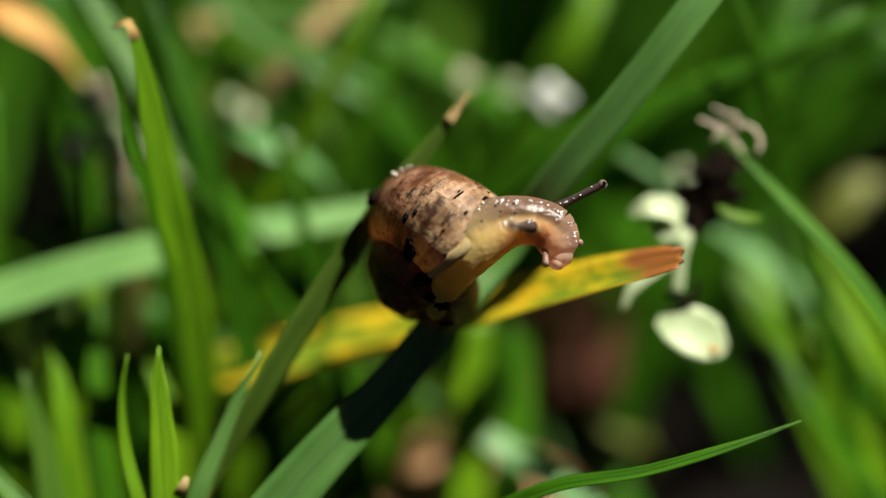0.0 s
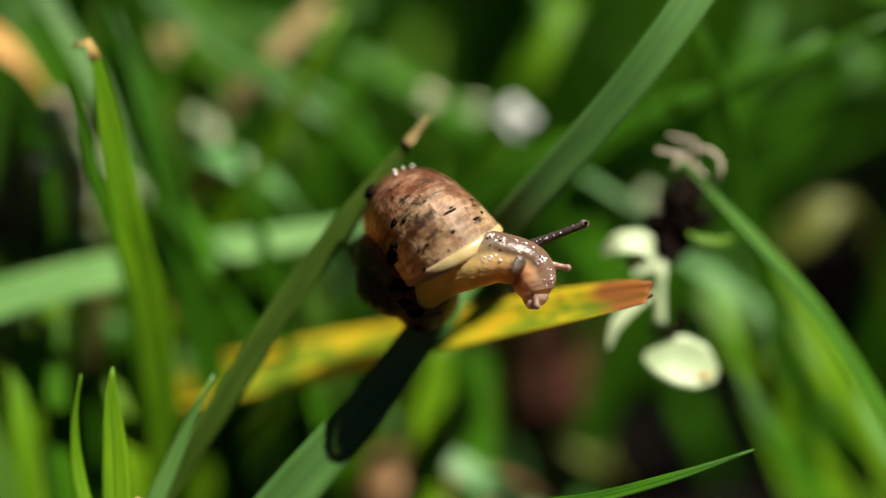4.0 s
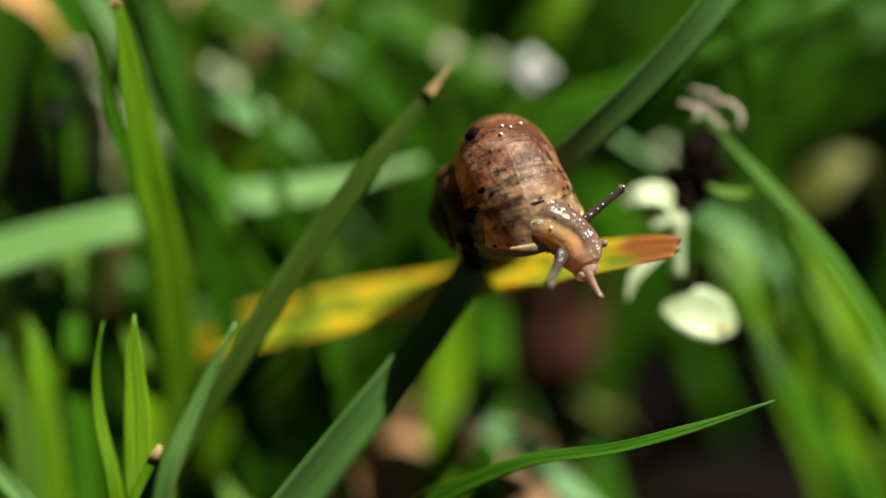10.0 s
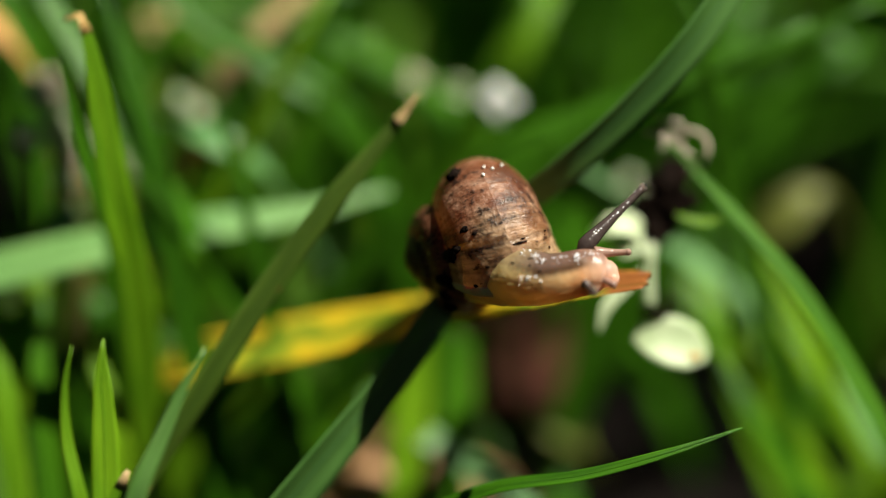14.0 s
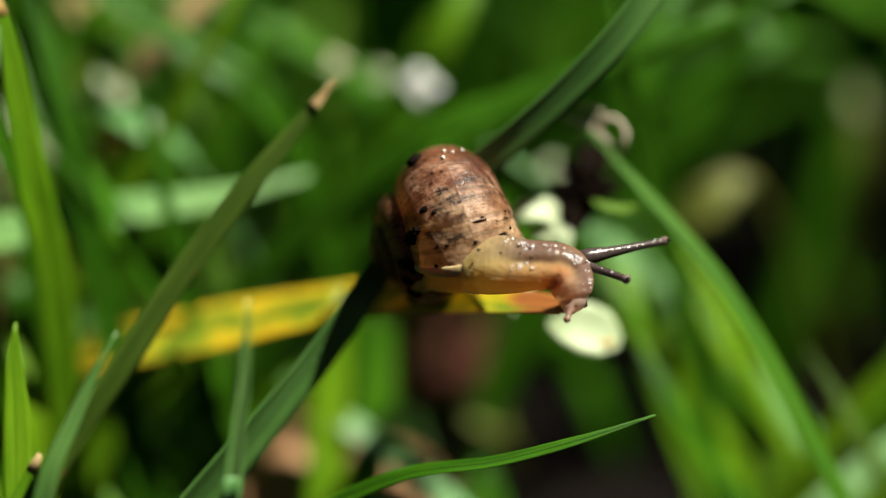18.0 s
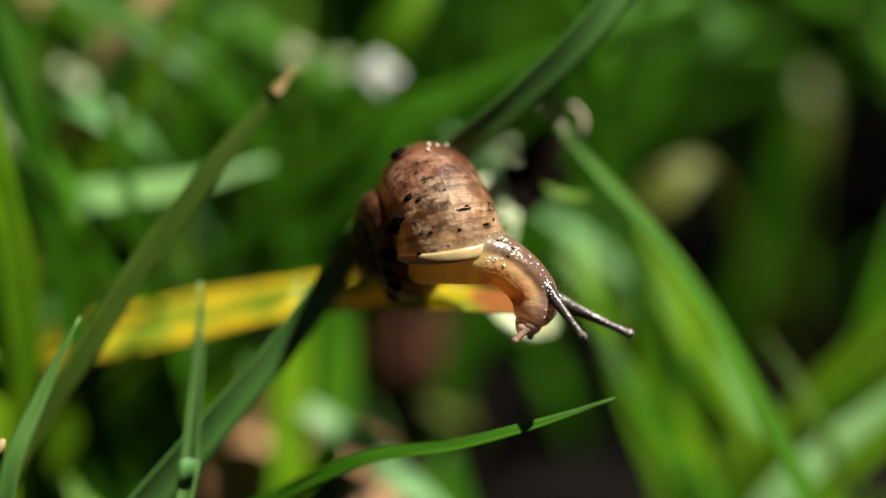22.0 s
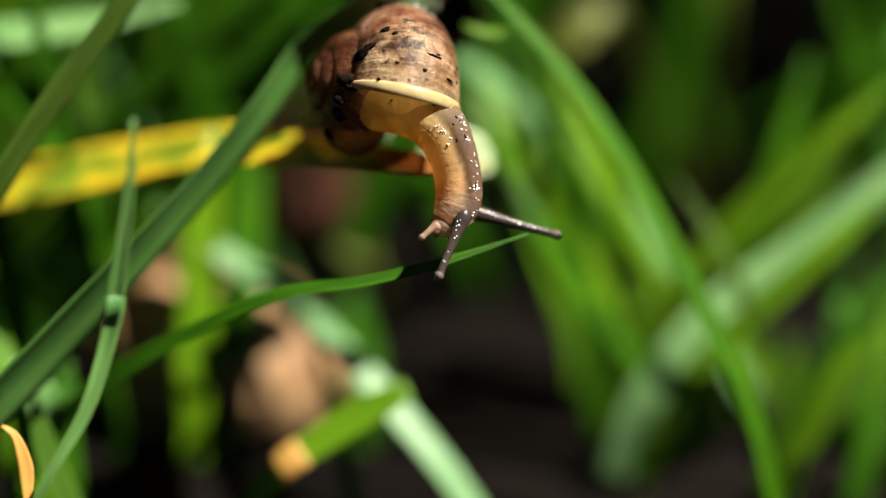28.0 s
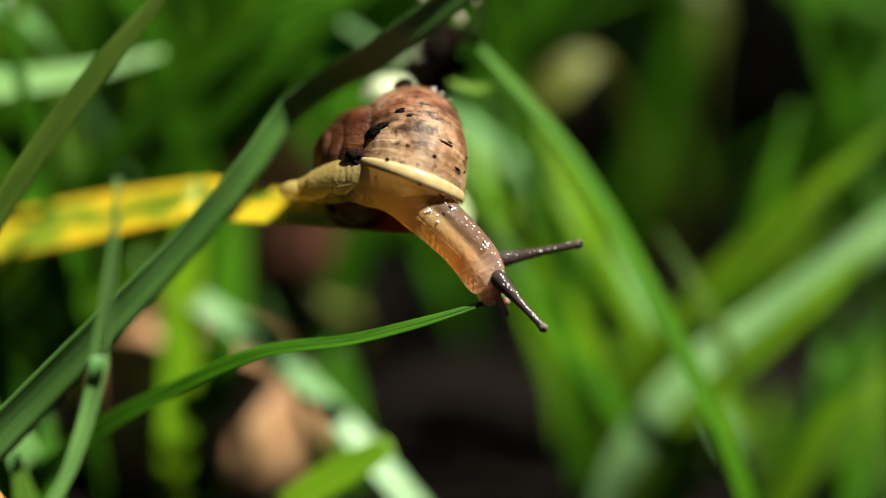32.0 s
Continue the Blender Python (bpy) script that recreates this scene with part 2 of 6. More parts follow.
def strip(ob, name, label, mat, start, end, wide, lift, fold=0.25, thick=0.1):
    """A part lying on a blade's upper face between two shares of its length, wide as a share of its width."""
    line, ws, face = LINES[ob]
    n = len(line)
    a, b = int(start * (n - 1)), max(int(start * (n - 1)) + 2, int(end * (n - 1)))
    p = line[a:b + 1]
    tan = np.gradient(line, axis=0)[a:b + 1]
    side = np.cross(tan, np.array(face))
    nor = np.cross(side, tan)
    nor /= np.maximum(np.linalg.norm(nor, axis=1), 1e-6)[:, None]
    v, f, uv = ribbon(p + nor * lift, [w * wide for w in ws[a:b + 1]], (0, 0), fold, thick, across=5, facing=face)
    return part(name, mesh_from(name, [q * 0.001 for q in v], f, mat, uv), ob, label)


def blade(label, points, widths, mat=None, twists=(0, 0), fold=0.25, ground=True, name="grass_blade", rows=40, thick=0.14, droop=0.9, group="grass blades", lit=1.1):
    """A grass blade from its tip down, through points (u, v, w), as one thing standing in the soil."""
    p = view_mm(points)
    if ground:
        p = to_ground(p, droop)
    path = spline(p, rows)
    ws = list(widths)
    v, f, uv = ribbon(path, ws, twists, fold, thick, facing=-AXIS_W + SUN_TO * lit)
    foot = path[-1]
    ob = new(name, mesh_from(name, [(q - foot) * 0.001 for q in v], f, mat or GRASS, uv))
    ob.location = Vector(foot) * 0.001
    LINES[ob] = path - foot, np.interp(np.linspace(0, 1, rows), np.linspace(0, 1, len(ws)), ws), tuple(-AXIS_W + SUN_TO * lit)
    if name == "grass_blade":
        strip(ob, "midrib", "", mat or GRASS, 0.05, 0.97, 0.08, 0.06, 0.1, 0.12)
    return tagged(ob, label, "grass", group)


# ---- ground ----
def make_ground():
    xs = np.r_[-400, -60, -12, -3, -1, np.linspace(-0.4, 0.4, 90), 1, 3, 12, 60, 400]
    ys = np.r_[-400, -60, -12, -3, -1, np.linspace(-0.4, 0.6, 110), 1, 3, 12, 60, 400]
    verts, faces = [], []
    for y in ys:
        for x in xs:
            z = 0.0
            if abs(x) < 1 and abs(y) < 1:
                z = noise.noise((x * 40, y * 40, 1)) * 0.003 + noise.noise((x * 120, y * 120, 5)) * 0.002 - 0.002
            verts.append((x, y, z))
    n = len(xs)
    for j in range(len(ys) - 1):
        for i in range(n - 1):
            faces.append((j * n + i, j * n + i + 1, (j + 1) * n + i + 1, (j + 1) * n + i))
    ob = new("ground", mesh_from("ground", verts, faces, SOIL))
    tagged(ob, "dark garden soil under the grass, blackened to stand for shade", "soil", kind="structure")


make_ground()


# ---- the lawn behind, too many blades to count ----
SUNLIT = [(np.array(at(p)) * 1000, r, 45 if r > 40 else 4) for p, r in (((3.0, 0.0, 15.0), 48), ((2.68, 0.86, 4.00), 20), ((45.70, -20.12, 27.00), 22), ((-24.23, 0.06, 10.00), 12), ((11.17, -23.30, 16.00), 9), ((0.05, -19.53, 27.00), 8), ((-11.78, -6.58, 10.00), 12), ((18.59, -2.45, 11.00), 10), ((-11.53, -28.94, 10.00), 9), ((-22.34, -10.25, -2.00), 10), ((-7.03, -16.72, -6.00), 7), ((4.91, 12.13, 32.00), 7), ((44.23, -18.88, 18.00), 14))]


# bare places that stay open to the eye: right, up (on the plane through the snail) and their half sizes, mm
GAPS = ((0.3, -19.8, 5.0, 3.4), (28.7, -0.6, 3.4, 5.0), (39.5, 4.1, 3.0, 7.0), (19.0, -21.5, 6.8, 4.6), (6.6, -8.8, 2.3, 3.6), (2.0, 15.5, 3.2, 2.4), (-29.8, 5.6, 2.8, 4.0))


def in_gap(us, vs, ws):
    q = 255 / (255 + np.maximum(ws, 0))
    return any(np.any(((us * q - a) / da) ** 2 + ((vs * q - b) / db) ** 2 < 1) for a, b, da, db in GAPS)


def over_gap(points, droop=0.9):
    p = np.array([seen(q * 0.001) for q in spline(to_ground(view_mm(points), droop), 30)])
    return in_gap(p[:, 0], p[:, 1], p[:, 2])


def make_lawn():
    rng = np.random.default_rng(7)
    verts, faces, uvs = [], [], []
    made = 0
    while made < 1350:
        far = rng.random()
        if far < 0.62 or made < 150:
            u, y = rng.uniform(-95, 110), rng.uniform(25, 190)
        else:
            u, y = rng.uniform(-400, 400), rng.uniform(-330, 420)
        x, length = u, rng.uniform(40, 95)
        az, lean = rng.uniform(0, 2 * math.pi), rng.uniform(0.1, 0.95)
        bend = rng.uniform(0.2, 1.3)
        w0 = rng.uniform(1.8, 4.2)
        t = np.linspace(0, 1, 9)
        ang = lean + bend * t * t
        ds = length / 8
        r = np.r_[0, np.cumsum(np.sin(ang[:-1]) * ds)]
        z = np.r_[0, np.cumsum(np.cos(ang[:-1]) * ds)] - 1.5
        path = np.stack([x + r * math.cos(az), y + r * math.sin(az), z], 1)
        rel = (path - np.array(CENTRE) * 1000)
        w = rel @ np.array(AXIS_W)
        v = rel @ np.array(AXIS_V)
        if np.any((w < 24) & (np.abs(path[:, 0]) < 60) & (np.abs(v) < 60)):
            continue
        near = w < 110
        if near.any() and in_gap(path[near, 0], v[near], w[near]):
            continue
        shade = False
        for spot, clear, beyond in SUNLIT:
            r2 = path - spot
            ahead = r2 @ np.array(SUN_TO)
            if np.any((np.linalg.norm(r2 - np.outer(ahead, np.array(SUN_TO)), axis=1) < clear) & (ahead > beyond)):
                shade = True
        if shade:
            continue
        tan = np.gradient(path, axis=0)
        tan /= np.linalg.norm(tan, axis=1)[:, None]
        roll = rng.uniform(-0.9, 0.9)
        side0 = np.array([-math.sin(az), math.cos(az), 0])
        nor = np.cross(tan, side0)
        side = side0 * math.cos(roll) + nor * math.sin(roll)
        nor = np.cross(tan, side)
        wid = w0 * np.minimum(1, (1.02 - t) * 2.2) * (0.75 + 0.25 * np.minimum(1, t * 3))
        single = made < 150
        b = 0 if single else len(verts)
        if single:
            keep = verts, faces, uvs
            verts, faces, uvs = [], [], []
        for i in range(9):
            h = wid[i] / 2
            for a, l in ((-1, 0.18), (0, 0.05), (1, 0.18), (0, -0.10)):
                verts.append((path[i] + side[i] * a * h + nor[i] * l * h) * 0.001)
                uvs.append(((a + 1) / 2, t[i] * length))
        for i in range(8):
            for j in range(4):
                k = (j + 1) % 4
                faces.append((b + i * 4 + j, b + i * 4 + k, b + i * 4 + 4 + k, b + i * 4 + 4 + j))
        if single:
            foot = Vector(path[0]) * 0.001
            ob = new("grass_blade", mesh_from("grass_blade", [Vector(q) - foot for q in verts], faces, (GRASS, GRASS, LIME, GRASS_WORN)[made % 4], uvs))
            ob.location = foot
            tagged(ob, "green lawn grass blade growing from the soil", "grass", "grass blades")
            rib, rib_faces, rib_uv = [], [], []
            for i in range(9):
                h = wid[i] / 2
                for a, l in ((-0.1, 0.10), (0.1, 0.10), (0.0, -0.02)):
                    rib.append(Vector((path[i] + side[i] * a * h + nor[i] * l * h) * 0.001) - foot)
                    rib_uv.append((0.5 + a / 2, t[i] * length))
            for i in range(8):
                for j in range(3):
                    k = (j + 1) % 3
                    rib_faces.append((i * 3 + j, i * 3 + k, i * 3 + 3 + k, i * 3 + 3 + j))
            part("midrib", mesh_from("midrib", rib, rib_faces, (GRASS, GRASS, LIME, GRASS_WORN)[made % 4], rib_uv), ob)
            verts, faces, uvs = keep
        made += 1
    ob = new("lawn", mesh_from("lawn", verts, faces, MEADOW, uvs))
    tagged(ob, "dense green lawn grass, long uneven blades", "grass", kind="stuff")


make_lawn()

# ---- the blades round the snail, each a thing ----
tip_blade = blade("green grass blade with a cut, dry brown tip and rust stains", [(-0.73, 11.38, 7.00), (-3.85, 7.35, 6.80), (-7.94, 2.31, 6.50), (-12.02, -3.42, 6.20), (-16.30, -10.16, 6.00), (-19.78, -15.48, 6.00), (-22.03, -19.56, 6.00)], (0.4, 1.6, 2.0, 2.1, 2.2, 2.3, 2.5, 2.7, 2.9), RUSTED, (15, 38, 38), lit=0, fold=0.06)
tip = view_mm([(-0.65, 11.46, 7.00), (-1.47, 10.47, 6.90), (-2.29, 9.40, 6.70)]) - np.array(tip_blade.location) * 1000
tv, tf, tu = ribbon(spline(tip, 14), (0.15, 0.4, 0.5, 0.7, 0.8), (0, 30, 0), 0.5, 0.26, facing=-AXIS_W)
part("dry_tip", mesh_from("dry_tip", [q * 0.001 for q in tv], tf, STRAW, tu), tip_blade, "frayed pale brown cut tip")
prop_blade = blade("broad blue-green grass blade that the snail clings to", [(24.41, 25.03, 7.00), (17.84, 16.54, 5.00), (13.02, 10.66, 5.50), (7.95, 4.97, 7.00), (4.37, 0.55, 9.00), (0.66, -3.63, 7.50), (-3.84, -9.14, 6.50), (-9.13, -14.63, 5.50), (-14.82, -21.12, 5.00), (-21.66, -28.34, 4.00)], (2.7, 2.7, 2.6, 2.6, 2.7, 3.2, 3.9, 4.3, 4.4, 4.4), BLUISH, (-16, -6, 4, 5, 5), lit=0, fold=0.25)
thin_blade = blade("thin green grass blade with a fine point", [(22.29, -12.45, 0.00), (17.42, -14.13, 0.00), (11.07, -15.91, 1.00), (4.69, -17.00, 3.00), (-1.79, -19.98, 6.00), (-7.60, -23.51, 9.00)], (0.15, 0.8, 1.0, 1.1, 1.3, 1.6, 1.6, 1.6), GRASS, (0, 0))
fg_one = blade("narrow upright grass blade with a pointed tip", [(-24.86, -6.73, -3.00), (-25.33, -9.42, -3.00), (-25.17, -13.36, -3.00), (-24.15, -18.10, -3.00)], (0.1, 0.9, 1.25, 1.3, 1.3, 1.3), LIME, (0, 0), droop=0.3)
fg_two = blade("upright grass blade with a small rust spot", [(-22.76, -6.28, -2), (-22.86, -8.54, -2), (-22.65, -12.49, -2), (-22.53, -16.65, -2), (-22.4, -19.62, -2)], (0.15, 1.4, 1.9, 2.1, 2.1, 2.1, 2.1, 2.0, 2.0, 1.9, 1.8), LIME, (0, 0), fold=0.2, droop=0.3, lit=0.6)
fg_three = blade("upright folded grass blade with a pale midrib", [(-15.52, -6.83, -4.00), (-17.05, -9.77, -4.00), (-18.63, -13.31, -4.00), (-20.40, -17.63, -4.00)], (0.15, 0.9, 1.3, 1.5, 1.6, 1.7, 1.8, 1.8), SILVERY, (0, 0), fold=0.3, droop=0.3)
fg_four = blade("short broad young grass blade with a white tip", [(-20.98, -15.47, -2), (-21.38, -16.46, -2), (-21.87, -18.12, -2), (-22.2, -20.01, -2)], (0.3, 1.9, 2.4, 2.6, 2.6, 2.6, 2.5, 2.4, 2.2), LIME, (0, 0), droop=0.3, lit=0.6)
pale_blade = blade("broad pale blue-green grass blade lying across", [(-2.75, 4.79, 20.0), (-9.17, 3.06, 19.0), (-16.83, 1.86, 18.0), (-25.72, 0.06, 17.0), (-33.39, -1.86, 17.0), (-42.6, -5.25, 16.0), (-50.9, -10.3, 15.0)], (0.5, 2.6, 3.2, 3.3, 3.3, 3.3, 3.3, 3.0), GLAUCOUS, (0, 0), fold=0.08)
curl_blade = blade("bright green grass blade with a hooked dry tip", [(-26.31, 16.61, 6.00), (-25.37, 17.03, 5.50), (-24.43, 14.36, 6.00), (-23.75, 9.90, 7.00), (-22.69, 2.95, 9.00), (-21.82, -1.62, 12.00)], (0.4, 2.1, 2.9, 3.0, 2.8, 2.6, 2.4), LIME, (0, 0), droop=0.3)
curl_mate = blade("dark green grass blade beside the hooked one", [(-26.91, 14.01, 7.00), (-26.31, 12.00, 8.00), (-25.06, 6.28, 10.00), (-23.33, 0.06, 14.00)], (0.3, 1.4, 1.6, 1.6, 1.5), GRASS, (0, 0), droop=0.3)
back_one = blade("green grass blade leaning across behind", [(-30.94, 22.72, 18.00), (-27.00, 16.25, 17.00), (-22.65, 8.97, 16.00), (-17.84, 1.76, 17.00), (-15.24, -2.53, 20.00)], (1.4, 2.0, 2.2, 2.2, 2.2, 2.0), GRASS, (0, 0))
back_two = blade("long green grass blade leaning across behind", [(-23.32, 22.78, 24.00), (-16.71, 17.47, 23.00), (-10.57, 13.51, 22.00), (-6.30, 10.40, 23.00)], (1.5, 2.2, 2.4, 2.4, 2.4, 2.2), GRASS, (0, 0), lit=0.3, droop=0.4)
curly_blade = blade("green grass blade that bears a root clump at its tip", [(17.27, 8.56, 10.00), (19.85, 5.86, 10.00), (23.50, 1.92, 10.00), (27.65, -3.06, 10.00), (32.21, -10.33, 10.00), (36.36, -18.21, 10.00)], (0.15, 1.0, 1.4, 1.5, 1.5, 1.5, 1.5, 1.5), GRASS, (0, 0), lit=1.0)
node_blade = blade("thin folded grass blade with a joint", [(-5.67, -4.61, -8.00), (-5.97, -9.27, -7.00), (-6.87, -15.96, -5.00), (-7.38, -19.55, -4.00), (-8.99, -25.09, -4.00), (-12.09, -30.83, -4.00)], (0.2, 0.9, 1.3, 1.0, 0.6, 0.7, 0.8), GLAUCOUS, (0, 0), fold=0.6, droop=0.4, lit=1.0)
cross_blade = blade("pale grass blade lying low across", [(-4.60, -10.90, 24.00), (-1.20, -13.40, 23.00), (2.60, -15.90, 22.00), (6.20, -18.50, 20.00), (11.17, -23.30, 17.00), (16.30, -29.20, 15.00), (20.13, -34.23, 14.00)], (0.5, 1.8, 2.2, 2.4, 2.4, 2.4, 2.4, 2.2), GLAUCOUS, (0, 0))
long_back = blade("long dark green grass blade crossing behind the broad one", [(33.62, 18.76, 15.00), (25.70, 15.23, 16.00), (19.41, 12.95, 17.00), (12.23, 10.23, 18.00), (6.27, 7.91, 19.00)], (0.4, 1.8, 2.2, 2.2, 2.2, 2.0, 1.8), GRASS, (0, 0), lit=0.5, fold=0.15)
blade("green grass blade slanting behind the cut tip", [(-6.29, 20.77, 25.00), (-8.95, 16.45, 26.00), (-12.07, 11.22, 27.00), (-14.55, 6.39, 28.00)], (1.6, 2.4, 2.6, 2.6, 2.4, 2.2), GRASS, (10, -10), lit=0.6)
blade("narrow green grass blade above the white flowers", [(8.44, 20.90, 27.00), (6.03, 16.11, 28.00), (3.83, 11.73, 29.00)], (0.8, 1.6, 1.8, 1.8, 1.6, 1.6), GRASS, (0, 0), lit=0.7)
blade("broad green grass blade slanting down from above", [(32.34, 16.86, 26.00), (28.05, 11.63, 27.00), (24.60, 7.25, 28.00)], (1.8, 2.8, 3.0, 2.8, 2.6, 2.2), GRASS, (5, 15), lit=0.5)
blade("pale grass blade in half shade behind the seedling", [(9.31, 8.58, 20.00), (12.79, 5.80, 21.00), (17.16, 2.35, 22.00)], (0.6, 1.6, 1.9, 1.8, 1.6, 1.4), GLAUCOUS, (10, 20), lit=0.4, fold=0.15, droop=1.2)
blade("bright green grass blade low behind the yellow leaf", [(-10.28, -7.71, 26.00), (-14.73, -11.71, 27.00), (-18.32, -15.29, 28.00)], (0.8, 2.2, 2.6, 2.4, 2.2), LIME, (0, 10), lit=0.8, droop=1.6)
blade("broad green grass blade low behind the yellow leaf", [(-6.84, -8.69, 29.00), (-9.99, -12.74, 30.00), (-13.60, -16.81, 31.00)], (0.8, 2.4, 2.8, 2.6, 2.2), GRASS, (0, 10), lit=0.8, droop=1.6)
blade("lime green grass blade low under the yellow leaf", [(-14.13, -8.09, 24.00), (-17.25, -12.50, 25.00), (-19.51, -17.38, 26.00)], (0.6, 2.0, 2.4, 2.2, 2.0), LIME, (0, 10), lit=1.0, droop=1.4)
blade("short lime grass blade behind the upright pair", [(-4.11, -10.31, 25.00), (-6.33, -13.87, 26.00), (-7.68, -17.89, 27.00)], (0.6, 1.8, 2.2, 2.0, 1.8), LIME, (0, -10), lit=1.0, droop=1.0)
stub_blade = blade("cut yellow-green leaf stub with a browned base", [(14.47, -24.25, 12.00), (11.03, -26.25, 12.00), (7.67, -28.38, 12.00), (4.74, -30.50, 12.00), (2.67, -33.34, 13.00)], (1.5, 2.6, 2.4, 2.0, 1.8, 1.6), LIME, (0, 0), name="leaf_stub", group="")
right_pale = blade("broad pale grass blade in the shade of others", [(56.82, -4.64, 20), (52.76, -8.19, 20), (45.37, -13.95, 20), (39.66, -18.16, 20), (36.17, -21.68, 20)], (2.2, 2.8, 3.0, 3.2, 3.4, 3.0, 2.5), FROSTED, (0, 0), fold=0.1)
for k, (a, b, c) in enumerate([
    ((25.66, 20.81, 28.00), (22.92, 13.58, 26.00), (18.68, 4.33, 28.00)), ((10.10, 21.48, 30.00), (7.81, 16.90, 28.00), (4.30, 11.22, 30.00)),
    ((-10.20, 22.85, 36.00), (-8.32, 15.45, 34.00), (-10.20, 6.44, 36.00)),
    ((34.65, 17.01, 30.00), (28.20, 12.91, 28.00), (16.46, 9.49, 32.00)), ((-0.17, -5.15, 22.00), (-1.03, -11.22, 22.00), (-1.47, -19.90, 22.00)),
    ((2.89, -5.19, 24.00), (2.45, -11.30, 24.00), (1.58, -20.04, 24.00)), ((31.85, 10.50, 30.00), (34.18, -2.99, 30.00), (36.08, -18.28, 30.00)),
    ((18.95, 1.00, 32.00), (22.93, -5.75, 30.00), (27.21, -15.70, 32.00)), ((32.28, 3.13, 30.00), (36.02, -7.66, 30.00), (39.61, -19.46, 32.00)),
    ((-33.61, 22.07, 26.00), (-31.85, 16.78, 26.00), (-29.42, 9.81, 28.00)), ((-31.63, -3.43, 24.00), (-32.94, -9.55, 24.00), (-34.25, -16.54, 24.00)),
    ((10.80, -17.77, 30.00), (11.77, -24.97, 30.00), (12.30, -34.88, 30.00)), ((24.21, 4.93, 28.00), (28.20, -1.72, 28.00), (31.07, -11.55, 30.00)),
    ((-16.33, -15.91, 20.00), (-13.79, -11.58, 20.00), (-8.72, -8.08, 22.00)), ((-6.33, 6.22, 26.00), (-4.53, 10.54, 24.00), (-1.93, 17.66, 26.00)), ((20.05, -4.44, 32.00), (22.67, -9.80, 31.00), (25.08, -17.08, 33.00)),
    ((26.53, -7.19, 34.00), (29.14, -12.57, 33.00), (33.32, -19.86, 34.00)), ((15.67, -4.47, 34.00), (16.52, -8.96, 33.00), (19.29, -15.33, 34.00)), ((35.37, 0.97, 36.00), (37.07, -5.40, 35.00), (38.11, -14.53, 36.00)),
    ((-29.45, -1.66, 20.00), (-30.74, -6.83, 20.00), (-33.02, -13.77, 21.00)), ((-25.33, -3.41, 22.00), (-25.76, -8.62, 22.00), (-25.42, -15.61, 23.00)), ((-23.93, -11.38, 26.00), (-26.13, -15.34, 26.00), (-27.99, -20.25, 27.00)),
    ((-0.17, -8.99, 34.00), (0.73, -14.42, 34.00), (1.64, -19.86, 34.00)),
]):
    if k not in (4, 5) and over_gap((a, b, c)):
        continue
    blade("green grass blade among the lawn behind", [a, b, c], (1.6, 3.0, 3.4, 3.2, 2.8, 2.2), GRASS if k in (2, 3, 6, 12, 14, 18) else (GRASS, LIME, GRASS)[k % 3], (15, 5), rows=24, lit=0.25 if k in (2, 3, 6, 8, 12, 14, 18) else 1.0)

for k, (a, b, c) in enumerate([
    ((53.99, 0.17, 22.00), (48.52, -4.30, 21.00), (41.25, -10.98, 22.00)), ((52.61, -8.61, 19.00), (47.21, -13.42, 18.00), (39.59, -20.48, 19.00)),
    ((54.61, -14.44, 24.00), (50.01, -19.75, 23.00), (44.93, -27.83, 24.00)), ((49.68, -6.53, 27.00), (44.17, -12.82, 26.00), (39.01, -19.17, 27.00)),
    ((51.48, -19.41, 17.00), (48.03, -22.90, 17.00), (45.22, -28.20, 18.00)), ((46.67, 1.47, 26.00), (44.79, -4.79, 25.00), (41.92, -12.85, 26.00)),
]):
    if over_gap((a, b, c)):
        continue
    blade("narrow green grass blade leaning over bare soil", [a, b, c], (0.3, 1.6, 2.1, 2.1, 1.9, 1.6), (LIME, LIME, GRASS)[k % 3], (20, -15), rows=24, fold=0.25)
